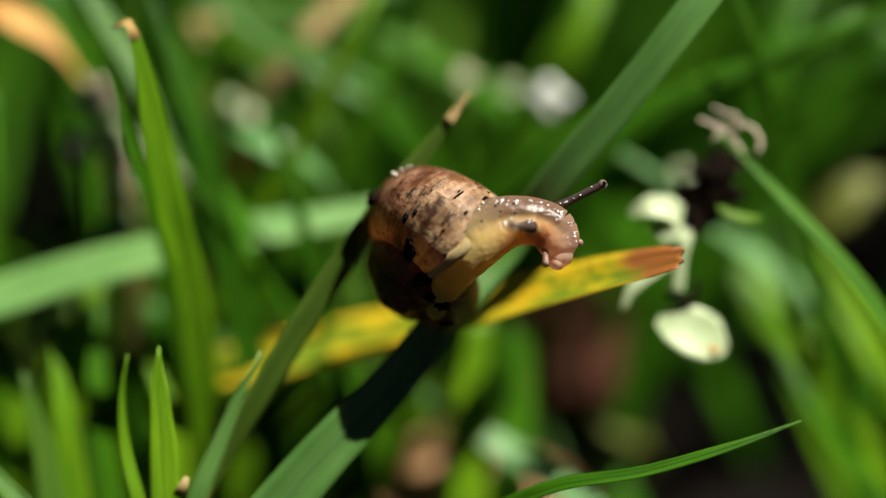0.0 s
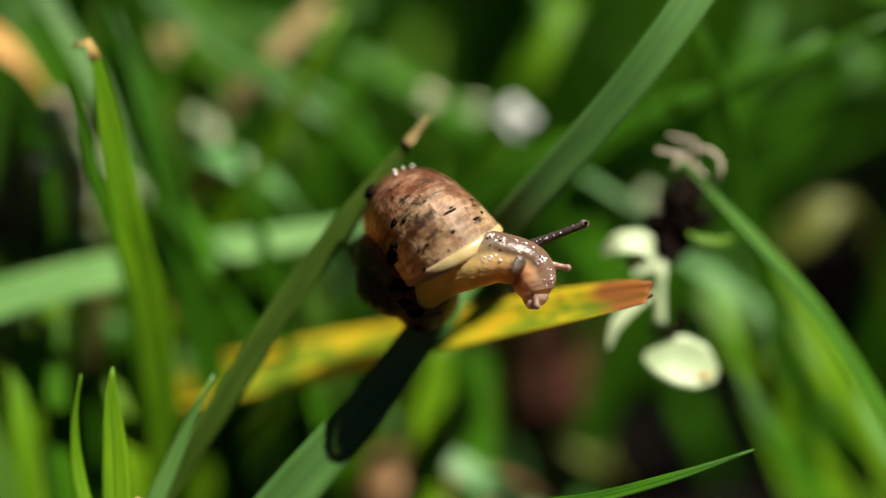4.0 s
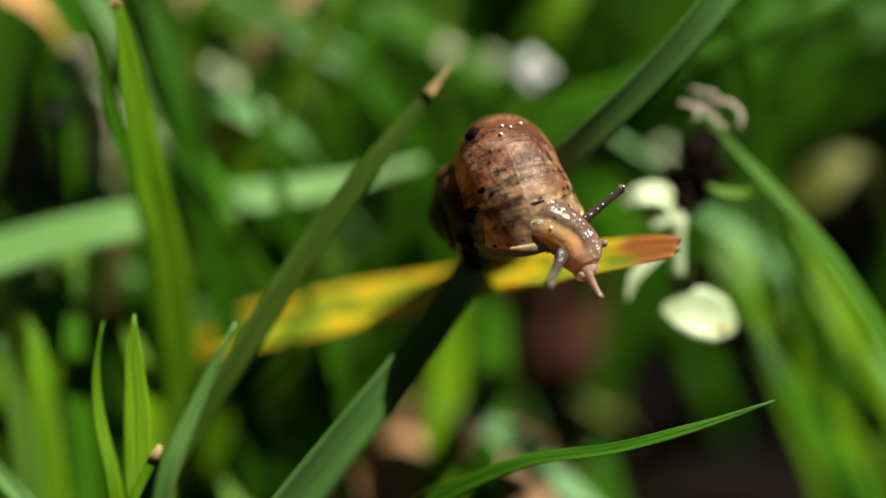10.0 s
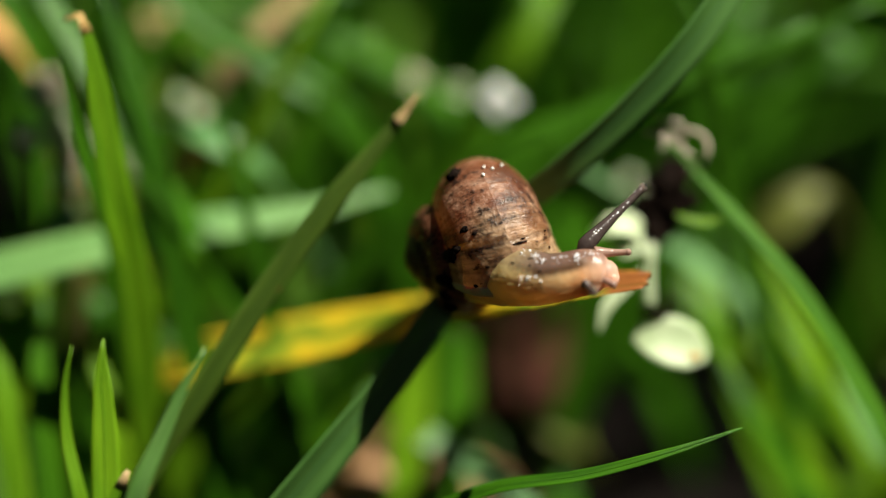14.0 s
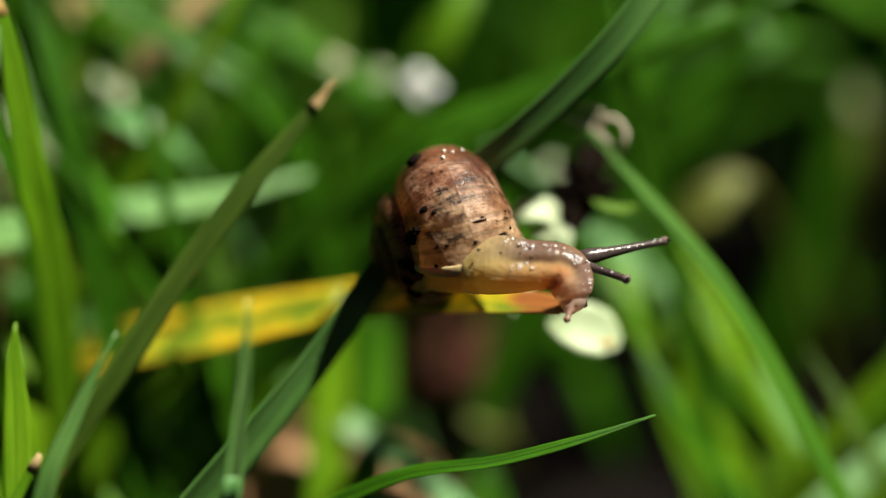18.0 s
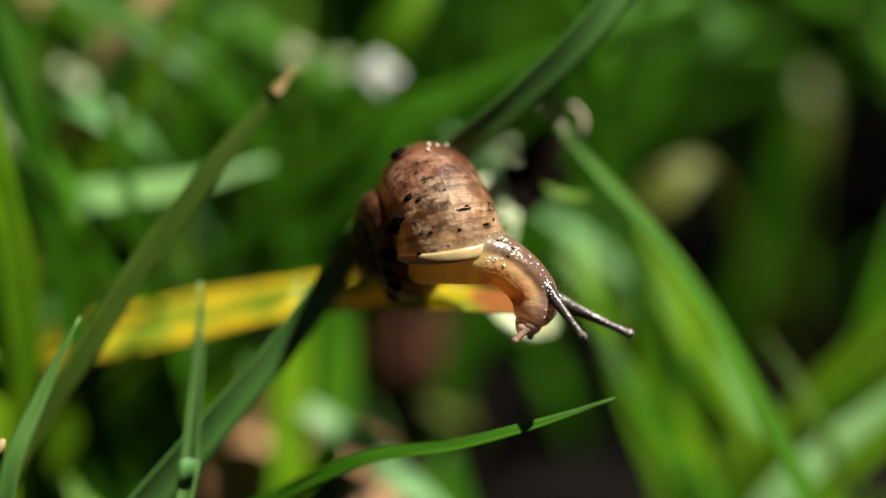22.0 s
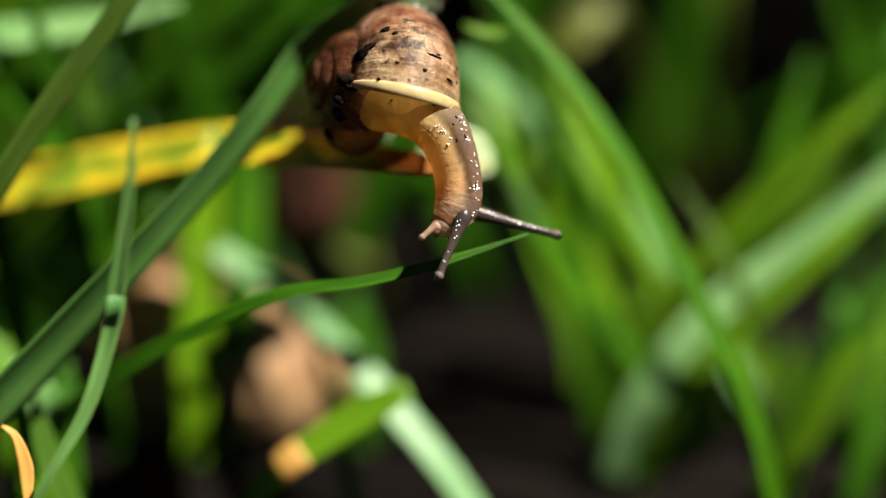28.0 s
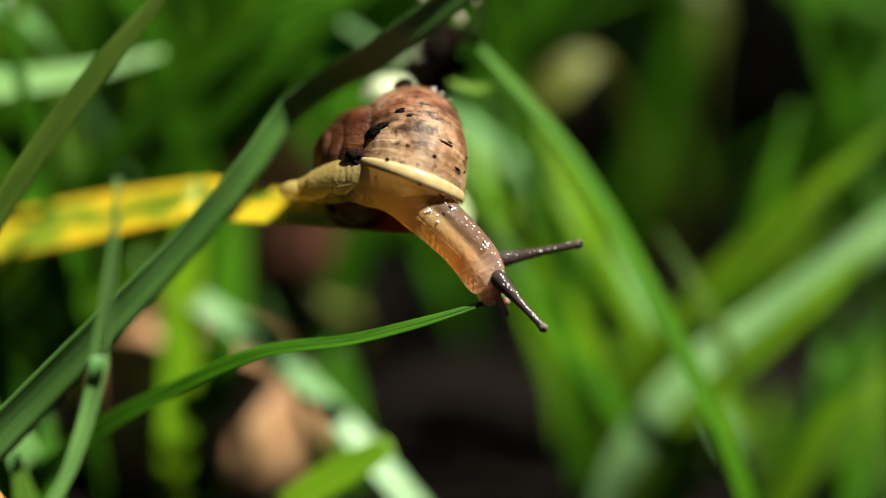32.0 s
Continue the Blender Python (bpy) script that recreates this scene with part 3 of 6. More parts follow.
for k, (a, b, c) in enumerate([
    ((54.53, -17.34, 26.00), (52.60, -22.67, 25.00), (50.15, -29.91, 26.00)), ((49.48, -19.24, 28.00), (48.92, -25.49, 27.00), (47.82, -33.68, 28.00)), ((46.19, -21.15, 30.00), (45.34, -26.60, 30.00), (43.28, -33.96, 31.00)),
    ((52.46, -20.75, 22.00), (47.19, -26.96, 22.00), (42.08, -34.14, 23.00)), ((43.28, -19.44, 32.00), (42.89, -25.83, 32.00), (41.73, -33.23, 33.00)), ((50.62, -25.00, 19.00), (50.23, -29.37, 19.00), (49.14, -34.72, 20.00)),
    ((40.16, -22.80, 26.00), (38.41, -27.27, 26.00), (35.46, -33.63, 27.00)), ((55.36, -22.01, 30.00), (55.43, -28.37, 30.00), (54.78, -34.83, 31.00)),
    ((-15.53, -20.81, 14.00), (-14.19, -25.81, 13.00), (-13.36, -31.79, 14.00)), ((-10.98, -22.58, 16.00), (-11.33, -27.62, 15.00), (-10.48, -33.66, 16.00)), ((-17.90, -19.29, 18.00), (-15.68, -24.36, 17.00), (-14.84, -31.28, 18.00)), ((-13.16, -24.72, 9.00), (-12.31, -28.86, 9.00), (-10.25, -33.94, 10.00)),
    ((-32.18, -5.00, 14.00), (-31.22, -10.85, 13.00), (-30.49, -19.32, 14.00)), ((-28.70, -3.35, 17.00), (-29.02, -10.13, 16.00), (-28.28, -18.68, 17.00)), ((-25.39, -6.78, 18.00), (-23.59, -12.72, 17.00), (-23.25, -19.61, 18.00)), ((-34.03, -8.30, 12.00), (-32.78, -13.32, 12.00), (-31.94, -19.18, 12.00)), ((-36.34, -5.11, 20.00), (-35.48, -11.14, 20.00), (-36.48, -18.96, 21.00)),
]):
    if over_gap((a, b, c)):
        continue
    blade("sunlit green grass blade low in the lawn", [a, b, c], (0.4, 1.8, 2.4, 2.4, 2.2, 1.8), (LIME, GRASS, LIME, GRASS_WORN)[k % 4], (12, -12), rows=24, fold=0.2)
for k, (a, b, c) in enumerate([
    ((28.89, 17.49, 16.00), (21.19, 13.88, 16.00), (12.92, 9.92, 17.00)), ((-7.27, 19.62, 18.00), (-9.82, 15.08, 18.00), (-12.43, 10.60, 19.00)),
    ((-4.04, 16.97, 22.00), (-7.49, 11.95, 22.00), (-11.42, 5.71, 23.00)), ((36.18, 13.73, 20.00), (27.70, 8.40, 20.00), (23.11, 4.30, 21.00)), ((-1.49, 19.64, 24.00), (0.99, 14.50, 24.00), (2.61, 8.56, 25.00)),
    ((18.98, 18.58, 25.00), (14.54, 10.90, 24.00), (11.05, 5.42, 24.00)), ((18.55, -4.46, 24.00), (21.46, -8.75, 24.00), (23.15, -14.76, 25.00)), ((24.84, 1.35, 22.00), (28.54, -4.61, 22.00), (31.92, -11.43, 23.00)),
    ((10.13, -4.34, 26.00), (9.19, -9.46, 26.00), (8.65, -17.14, 26.00)), ((15.00, -6.94, 22.00), (17.47, -11.19, 22.00), (18.28, -17.14, 23.00)), ((-13.41, 3.55, 20.00), (-11.40, -2.34, 20.00), (-7.74, -7.43, 21.00)),
    ((23.87, 19.95, 22.00), (19.55, 14.10, 22.00), (16.13, 7.43, 23.00)), ((-17.36, 20.36, 20.00), (-14.93, 14.88, 20.00), (-11.29, 8.58, 21.00)), ((32.93, 4.47, 20.00), (28.61, -3.38, 20.00), (25.70, -12.98, 21.00)),
]):
    if over_gap((a, b, c)):
        continue
    blade("thin green grass blade crossing behind", [a, b, c], (0.5, 1.2, 1.5, 1.5, 1.4, 1.2, 1.2), (GRASS, LIME, GRASS, LIME)[k % 4], (10, -10), rows=26, fold=0.2, lit=0.8)
rng_fan = np.random.default_rng(5)
fans = 0
while fans < 16:
    u, v, w = rng_fan.uniform(11, 33), rng_fan.uniform(-10, 2), rng_fan.uniform(20, 34)
    du, dv = rng_fan.uniform(2, 7), rng_fan.uniform(-11, -7)
    line = [(u, v, w), (u + du * 0.45, v + dv * 0.5, w - 1), (u + du, v + dv, w + 1)]
    fans += 1
    if over_gap(line, 1.2):
        continue
    wide = rng_fan.uniform(1.1, 1.9)
    blade("short green grass blade fanning out low in the lawn", line, (0.2, wide * 0.8, wide, wide, wide * 0.9, wide * 0.8), (LIME, GRASS)[fans % 2], (rng_fan.uniform(-35, 35), 10), rows=24, fold=0.25, droop=1.2, lit=0.7)
rng_near = np.random.default_rng(21)
for k in range(44):
    u, v, w = rng_near.uniform(-42, 46), rng_near.uniform(-20, 26), rng_near.uniform(15, 30)
    du, dv = rng_near.uniform(-12, 12), rng_near.uniform(-26, -14)
    bare = (27.50, -23.68, 20.00)
    lying = (0.30, -23.08, 27.00)
    if abs(u + du * 0.6 - lying[0]) < 8 and v + dv < lying[1] + 5 and w < 30:
        continue
    if 20 < u < 34 and v > -14 or abs(u + du * 0.6 - bare[0]) < 9 and v + dv < bare[1] + 8:
        continue
    if abs(u + 1) < 14 and v > 2 and w < 20:
        w += 8
    mid = (u + du * 0.55, v + dv * 0.45, w - 1)
    end = (u + du, v + dv, w + 1)
    wide = rng_near.uniform(1.0, 2.3)
    if over_gap(((u, v, w), mid, end)):
        continue
    blade("slender green grass blade in the lawn behind", [(u, v, w), mid, end], (0.15, wide * 0.7, wide, wide, wide, wide, wide), (LIME, GRASS, GRASS, GRASS_WORN)[k % 4], (rng_near.uniform(-40, 40), rng_near.uniform(-40, 40)), rows=22, lit=rng_near.uniform(0.2, 1.1))

# parts of the blades that look different from the rest of them
strip(curl_blade, "dry_tip", "dry brown hooked tip", STRAW, 0.0, 0.05, 1.05, 0.03, 0.25, 0.2)
strip(fg_four, "dry_tip", "white dried tip", STRAW, 0.0, 0.06, 1.06, 0.03, 0.25, 0.24)
strip(stub_blade, "leaf_base", "orange-brown withered base", ORANGE_LEAF, 0.50, 0.62, 1.03, 0.02, 0.25, 0.22)
strip(fg_two, "rust_spot", "small rust-brown spot", ORANGE_LEAF, 0.07, 0.12, 0.22, 0.05, 0.1, 0.04)
strip(node_blade, "joint", "swollen pale joint", GLAUCOUS, 0.33, 0.38, 1.15, 0.02, 0.5, 0.25)


# ---- the yellow leaf, in rigid pieces so that it can sink under the snail ----
def leaf_material():
    m, nt, p, out = material("yellowed_leaf")
    veins = noise_of(nt, stretched(nt, 22, 0.06), 1.0, 2.0)
    patch = noise_of(nt, stretched(nt, 1.6, 0.22), 1.0, 4.0)
    c = nt.nodes.new("ShaderNodeTexCoord")
    sep = nt.nodes.new("ShaderNodeSeparateXYZ")
    nt.links.new(c.outputs["UV"], sep.inputs[0])
    col = ramp(nt, patch, (0.45, (0.16, 0.26, 0.010)), (0.54, (0.56, 0.45, 0.012)), (0.62, (0.70, 0.48, 0.014)), (0.74, (0.55, 0.22, 0.012)))
    rim = maths(nt, "ABSOLUTE", maths(nt, "SUBTRACT", sep.outputs[0], 0.5))
    col = mixed(nt, ramp(nt, rim, (0.33, (0, 0, 0)), (0.46, (0.75, 0.75, 0.75))), col, (0.74, 0.50, 0.02))
    brown = maths(nt, "ADD", sep.outputs[1], maths(nt, "MULTIPLY", patch, 13.0))
    col = mixed(nt, ramp(nt, maths(nt, "DIVIDE", brown, 45.0), (0.88, (0, 0, 0)), (0.95, (1, 1, 1))), col, ramp(nt, veins, (0.3, (0.24, 0.075, 0.015)), (0.7, (0.42, 0.16, 0.04))))
    col = mixed(nt, ramp(nt, rim, (0.012, (0.7, 0.7, 0.7)), (0.03, (0, 0, 0))), col, (0.16, 0.15, 0.012))
    spot = noise_of(nt, stretched(nt, 2.4, 0.5), 1.0, 3.0)
    col = mixed(nt, ramp(nt, spot, (0.66, (0, 0, 0)), (0.70, (0.9, 0.9, 0.9))), col, (0.16, 0.05, 0.012))
    col = mixed(nt, 0.3, col, ramp(nt, veins, (0.3, (0.28, 0.28, 0.28)), (0.7, (0.72, 0.72, 0.72))), "OVERLAY")
    nt.links.new(col, p.inputs["Base Color"])
    p.inputs["Roughness"].default_value = 0.5
    nt.links.new(bump(nt, veins, 0.5), p.inputs["Normal"])
    tr = node(nt, "ShaderNodeBsdfTranslucent")
    nt.links.new(col, tr.inputs["Color"])
    mix = node(nt, "ShaderNodeMixShader", Fac=0.45)
    nt.links.new(p.outputs[0], mix.inputs[1])
    nt.links.new(tr.outputs[0], mix.inputs[2])
    nt.links.new(mix.outputs[0], out.inputs["Surface"])
    return m


YELLOW = leaf_material()
LEAF_ROOT = [(-22.53, -12.66, 25.00), (-19.76, -9.20, 20.00), (-12.97, -7.62, 17.50), (-6.09, -6.13, 15.50), (-0.37, -4.97, 12.50)]
LEAF_FACE = -AXIS_W * 0.7 + AXIS_V * 0.7
LEAF_ARM = 19.0
LEAF_N = 12


def frame_of(origin, x, z):
    """A pose (mm) with its x along x and its z as near as can be to z."""
    x = Vector(x).normalized()
    z = Vector(z)
    y = z.cross(x).normalized()
    z = x.cross(y)
    m = Matrix((x, y, z)).transposed().to_4x4()
    m.translation = Vector(origin)
    return m


def metres(m):
    q = m.copy()
    q.translation = m.translation * 0.001
    return q


def make_leaf():
    base = view_mm(LEAF_ROOT)
    base = np.vstack([to_ground(base[:2][::-1], 0.4)[::-1][:-1], base[1:]])
    path = spline(base, 34)
    v, f, uv = ribbon(path, (1.0, 1.8, 3.4, 4.6, 4.8, 4.5), (0, 0), 0.2, 0.16, facing=LEAF_FACE)
    length = uv[-1][1]
    uv = [(a, b - length + 20) for a, b in uv]
    leaf = new("yellow_leaf")
    leaf.location = Vector(path[0]) * 0.001
    tagged(leaf, "yellowed grass leaf with browned tip, bent under the snail", "leaf")
    part("leaf_base", mesh_from("leaf_base", [(q - path[0]) * 0.001 for q in v], f, YELLOW, uv), leaf)
    pieces = []
    step = LEAF_ARM / LEAF_N
    wide = [4.5, 4.5, 4.45, 4.4, 4.3, 4.2, 4.1, 4.0, 3.9, 3.7, 3.5, 3.1, 2.3]
    for k in range(LEAF_N):
        p = np.stack([np.linspace(0, step, 5), np.zeros(5), np.zeros(5)], 1)
        w0, w1 = wide[k], wide[k + 1]
        v, f, uv = ribbon(p, (w0, w1), (0, 0), 0.3, 0.16, facing=(0, 0, 1), caps="end" if k == LEAF_N - 1 else False)
        uv = [(a, b + 20 + k * step) for a, b in uv]
        if k == LEAF_N - 1:
            v = [q + np.array([(0.3 * math.sin(q[1] * 9) + 0.25 * math.sin(q[1] * 23 + 1)) * (q[0] > step * 0.6), 0, 0]) for q in v]
        pieces.append(part("leaf_piece", mesh_from("leaf_piece", [q * 0.001 for q in v], f, YELLOW, uv), leaf, "browned papery tip" if k > 9 else ""))
    return leaf, pieces


yellow_leaf, leaf_pieces = make_leaf()
# seconds, rise of the arm at its root and its tip (degrees), how far it turns on its length
LEAF_KEYS = [(0, 16, 12, 0), (3, 12, 12, 0), (6, 13, 11, 0), (9, 12, 10, 2), (12, 12, 10, 8), (13, 11, 9, 10), (15, 10, 7, 12),
             (18, 4, -4, 14), (21, 2, -5, 14), (24, -2, -6, 12), (27, -5, -6, 10), (32, -6, -4, 10)]


def leaf_poses(t):
    ks = np.array(LEAF_KEYS, dtype=float)
    a0, a1, turn = [np.interp(t, ks[:, 0], ks[:, j]) for j in (1, 2, 3)]
    here = view_mm([LEAF_ROOT[-1]])[0]
    step = LEAF_ARM / LEAF_N
    out = []
    for k in range(LEAF_N):
        q = (k + 0.5) / LEAF_N
        ang = radians(a0 + (a1 - a0) * q)
        d = AXIS_U * math.cos(ang) + AXIS_V * math.sin(ang) - AXIS_W * 0.6
        d.normalize()
        up = LEAF_FACE
        tw = radians(turn * min(1, k / 8))
        side = up.cross(d).normalized()
        nor = d.cross(side)
        z = nor * math.cos(tw) + side * math.sin(tw)
        m = frame_of(here, d, z)
        out.append(metres(m))
        here = here + np.array(d) * step
    return out


# ---- the snail ----
def shell_material():
    """UV: x is 1 at the mouth and falls by 1 a whorl, y runs round the tube."""
    m, nt, p, out = material("snail_shell")
    solid = stretched(nt, 1, 1, 1, "Object")
    lines = noise_of(nt, stretched(nt, 95, 1.2), 1.0, 3.0)
    blotch = noise_of(nt, solid, 420.0, 6.0, 0.62)
    patch = noise_of(nt, stretched(nt, 9, 7.0), 1.0, 3.0, 0.55)
    streak = noise_of(nt, stretched(nt, 60, 7.0), 1.0, 4.0, 0.6)
    fine = noise_of(nt, solid, 2600.0, 4.0, 0.6)
    fleck = maths(nt, "ADD", maths(nt, "MULTIPLY", noise_of(nt, solid, 1300.0, 5.0, 0.65), 0.55), maths(nt, "MULTIPLY", streak, 0.45))
    c = nt.nodes.new("ShaderNodeTexCoord")
    sep = nt.nodes.new("ShaderNodeSeparateXYZ")
    nt.links.new(c.outputs["UV"], sep.inputs[0])
    # red-brown to pinkish tan, mottled
    col = ramp(nt, blotch, (0.34, (0.090, 0.026, 0.012)), (0.46, (0.20, 0.080, 0.042)), (0.56, (0.34, 0.180, 0.112)), (0.68, (0.50, 0.33, 0.235)))
    wander = maths(nt, "ADD", sep.outputs[0], maths(nt, "MULTIPLY", maths(nt, "SUBTRACT", patch, 0.5), 0.16))
    # older whorls are darker and redder
    col = mixed(nt, 1.0, col, ramp(nt, sep.outputs[0], (0.12, (0.50, 0.40, 0.34)), (0.50, (0.9, 0.85, 0.8)), (0.66, (1, 1, 1))), "MULTIPLY")
    # the newest growth: cream, smudged with black-brown
    col = mixed(nt, ramp(nt, wander, (0.86, (0, 0, 0)), (0.95, (0.8, 0.8, 0.8))), col, ramp(nt, blotch, (0.40, (0.28, 0.17, 0.085)), (0.60, (0.60, 0.45, 0.27))))
    smudge = maths(nt, "ADD", maths(nt, "MULTIPLY", fleck, 0.6), maths(nt, "MULTIPLY", patch, 0.4))
    zone = ramp(nt, wander, (0.76, (0, 0, 0)), (0.88, (1, 1, 1)), (0.95, (1, 1, 1)), (0.985, (0, 0, 0)))
    dark = mixed(nt, 1.0, zone, ramp(nt, smudge, (0.49, (0, 0, 0)), (0.56, (0.92, 0.92, 0.92))), "MULTIPLY")
    col = mixed(nt, dark, col, (0.030, 0.018, 0.014))
    # broken dark bands that follow the coil
    band = maths(nt, "ADD", fleck, maths(nt, "MULTIPLY", maths(nt, "SINE", maths(nt, "MULTIPLY", sep.outputs[1], 25.0)), 0.035))
    col = mixed(nt, ramp(nt, band, (0.555, (0, 0, 0)), (0.60, (0.85, 0.85, 0.85))), col, (0.024, 0.012, 0.009))
    col = mixed(nt, 0.5, col, ramp(nt, lines, (0.36, (0.22, 0.22, 0.22)), (0.64, (0.76, 0.76, 0.76))), "OVERLAY")
    col = mixed(nt, 0.35, col, ramp(nt, fine, (0.3, (0.3, 0.3, 0.3)), (0.7, (0.7, 0.7, 0.7))), "OVERLAY")
    nt.links.new(col, p.inputs["Base Color"])
    nt.links.new(ramp(nt, fine, (0.35, (0.24, 0.24, 0.24)), (0.65, (0.46, 0.46, 0.46))), p.inputs["Roughness"])
    p.inputs["Specular IOR Level"].default_value = 0.4
    nt.links.new(bump(nt, maths(nt, "ADD", lines, maths(nt, "ADD", fleck, maths(nt, "MULTIPLY", fine, 0.6))), 0.9, 0.00016), p.inputs["Normal"])
    # a young shell is thin and lets a little amber light through
    tr = node(nt, "ShaderNodeBsdfTranslucent")
    nt.links.new(mixed(nt, 1.0, col, (1.5, 1.1, 0.7), "MULTIPLY"), tr.inputs["Color"])
    mix = node(nt, "ShaderNodeMixShader", Fac=0.32)
    nt.links.new(p.outputs[0], mix.inputs[1])
    nt.links.new(tr.outputs[0], mix.inputs[2])
    glass = node(nt, "ShaderNodeBsdfTransparent", Color=(1.0, 0.72, 0.36, 1))
    thin = node(nt, "ShaderNodeMixShader", Fac=0.2)
    nt.links.new(mix.outputs[0], thin.inputs[1])
    nt.links.new(glass.outputs[0], thin.inputs[2])
    nt.links.new(thin.outputs[0], out.inputs["Surface"])
    return m


def skin_material(name, back, belly, clear=0.5, stripe=0.0):
    """Wet, clear skin: dark and grainy along the back (local z), pale below, with a brown stripe on each flank."""
    m, nt, p, out = material(name)
    vec = stretched(nt, 1, 1, 1, "Object")
    sep = nt.nodes.new("ShaderNodeSeparateXYZ")
    nt.links.new(vec, sep.inputs[0])
    where = nt.nodes.new("ShaderNodeNewGeometry").outputs["Position"]
    grain = noise_of(nt, where, 2400, 3.0)
    blot = noise_of(nt, where, 620, 3.0)
    h = maths(nt, "ADD", maths(nt, "MULTIPLY", sep.outputs[2], 300.0), maths(nt, "MULTIPLY", maths(nt, "SUBTRACT", blot, 0.5), 0.3))
    col = ramp(nt, h, (0.04, belly), (0.20, tuple(0.4 * a + 0.6 * b for a, b in zip(back, belly))), (0.36, back))
    col = mixed(nt, 0.4, col, ramp(nt, grain, (0.3, (0.3, 0.3, 0.3)), (0.7, (0.7, 0.7, 0.7))), "OVERLAY")
    if stripe:
        off = maths(nt, "ABSOLUTE", maths(nt, "ADD", maths(nt, "SUBTRACT", sep.outputs[2], 0.00085), maths(nt, "MULTIPLY", maths(nt, "SUBTRACT", blot, 0.5), 0.0006)))
        col = mixed(nt, ramp(nt, maths(nt, "MULTIPLY", off, 1000.0), (0.10, (stripe,) * 3), (0.42, (0, 0, 0))), col, (0.055, 0.020, 0.010))
    nt.links.new(col, p.inputs["Base Color"])
    p.inputs["Roughness"].default_value = 0.24
    nt.links.new(bump(nt, maths(nt, "ADD", blot, grain), 0.5, 0.00012), p.inputs["Normal"])
    tr = node(nt, "ShaderNodeBsdfTranslucent")
    nt.links.new(mixed(nt, 0.3, col, belly), tr.inputs["Color"])
    mix = node(nt, "ShaderNodeMixShader", Fac=clear)
    nt.links.new(p.outputs[0], mix.inputs[1])
    nt.links.new(tr.outputs[0], mix.inputs[2])
    glass = node(nt, "ShaderNodeBsdfTransparent", Color=(*belly, 1))
    thin = node(nt, "ShaderNodeMixShader", Fac=0.2)
    nt.links.new(mix.outputs[0], thin.inputs[1])
    nt.links.new(glass.outputs[0], thin.inputs[2])
    nt.links.new(thin.outputs[0], out.inputs["Surface"])
    return m


SHELL = shell_material()
LIP = plain("pale_shell_lip", (0.32, 0.23, 0.10), (0.46, 0.36, 0.18), 0.3, 900.0, 0.2, scatter=0.3)
RINGS = 40
# The first tones, at the tail, are lowered to stand for shade there.
SKIN_BACK = ((0.62, 0.50, 0.17), (0.70, 0.58, 0.22), (0.56, 0.46, 0.26), (0.26, 0.19, 0.16), (0.24, 0.16, 0.13), (0.52, 0.37, 0.31))
SKIN_BELLY = ((0.80, 0.66, 0.24), (0.90, 0.76, 0.30), (0.98, 0.86, 0.44), (0.98, 0.78, 0.42), (0.98, 0.72, 0.40), (0.94, 0.72, 0.58))
SKINS = []
for k in range(RINGS + 1):
    tones = [tuple(float(np.interp(k / RINGS, (0, 0.2, 0.42, 0.6, 0.82, 1.0), [c[j] for c in row])) for j in range(3)) for row in (SKIN_BACK, SKIN_BELLY)]
    SKINS.append(skin_material("snail_skin", tones[0], tones[1], 0.65, float(np.interp(k / RINGS, (0.45, 0.62, 0.85, 0.93), (0, 0.75, 0.75, 0)))))
# White bead colour that stands for the sun's glints on wet skin.
GLINT = plain("wet_skin_glint", (0.75, 0.76, 0.78), (0.85, 0.86, 0.88), 0.08, 2500.0, 0.1)
TENTACLE = skin_material("tentacle_skin", (0.040, 0.030, 0.028), (0.085, 0.062, 0.055), 0.3)
FEELER = skin_material("feeler_skin", (0.26, 0.17, 0.14), (0.48, 0.31, 0.24), 0.5)
KNOB = plain("clear_eye_knob", (0.10, 0.08, 0.07), (0.16, 0.13, 0.11), 0.08, 1500.0, 0.1, scatter=0.3)
EYE = plain("black_eye", (0.004, 0.004, 0.004), (0.010, 0.009, 0.008), 0.15, 1500.0, 0.1)
GRIT = plain("pale_grit", (0.6, 0.58, 0.52), (0.8, 0.78, 0.74), 0.15, 2500.0, 0.3)


def ball(name, radii, mat, seg=20, rings=12, lumpy=0.0, seed=0):
    verts, faces = [], []
    for i in range(rings + 1):
        th = math.pi * i / rings
        for j in range(seg):
            ph = 2 * math.pi * j / seg
            d = Vector((math.cos(th), math.sin(th) * math.cos(ph), math.sin(th) * math.sin(ph)))
            k = 1 + lumpy * noise.noise(d * 2.2 + Vector((seed * 3.1, 0, 0)))
            verts.append([d[a] * radii[a] * k * 0.001 for a in range(3)])
    for i in range(rings):
        for j in range(seg):
            k = (j + 1) % seg
            faces.append((i * seg + j, (i + 1) * seg + j, (i + 1) * seg + k, i * seg + k))
    return mesh_from(name, verts, faces, mat)


SHELL_SHIFT = Vector((-1.15, -0.45, 4.9))


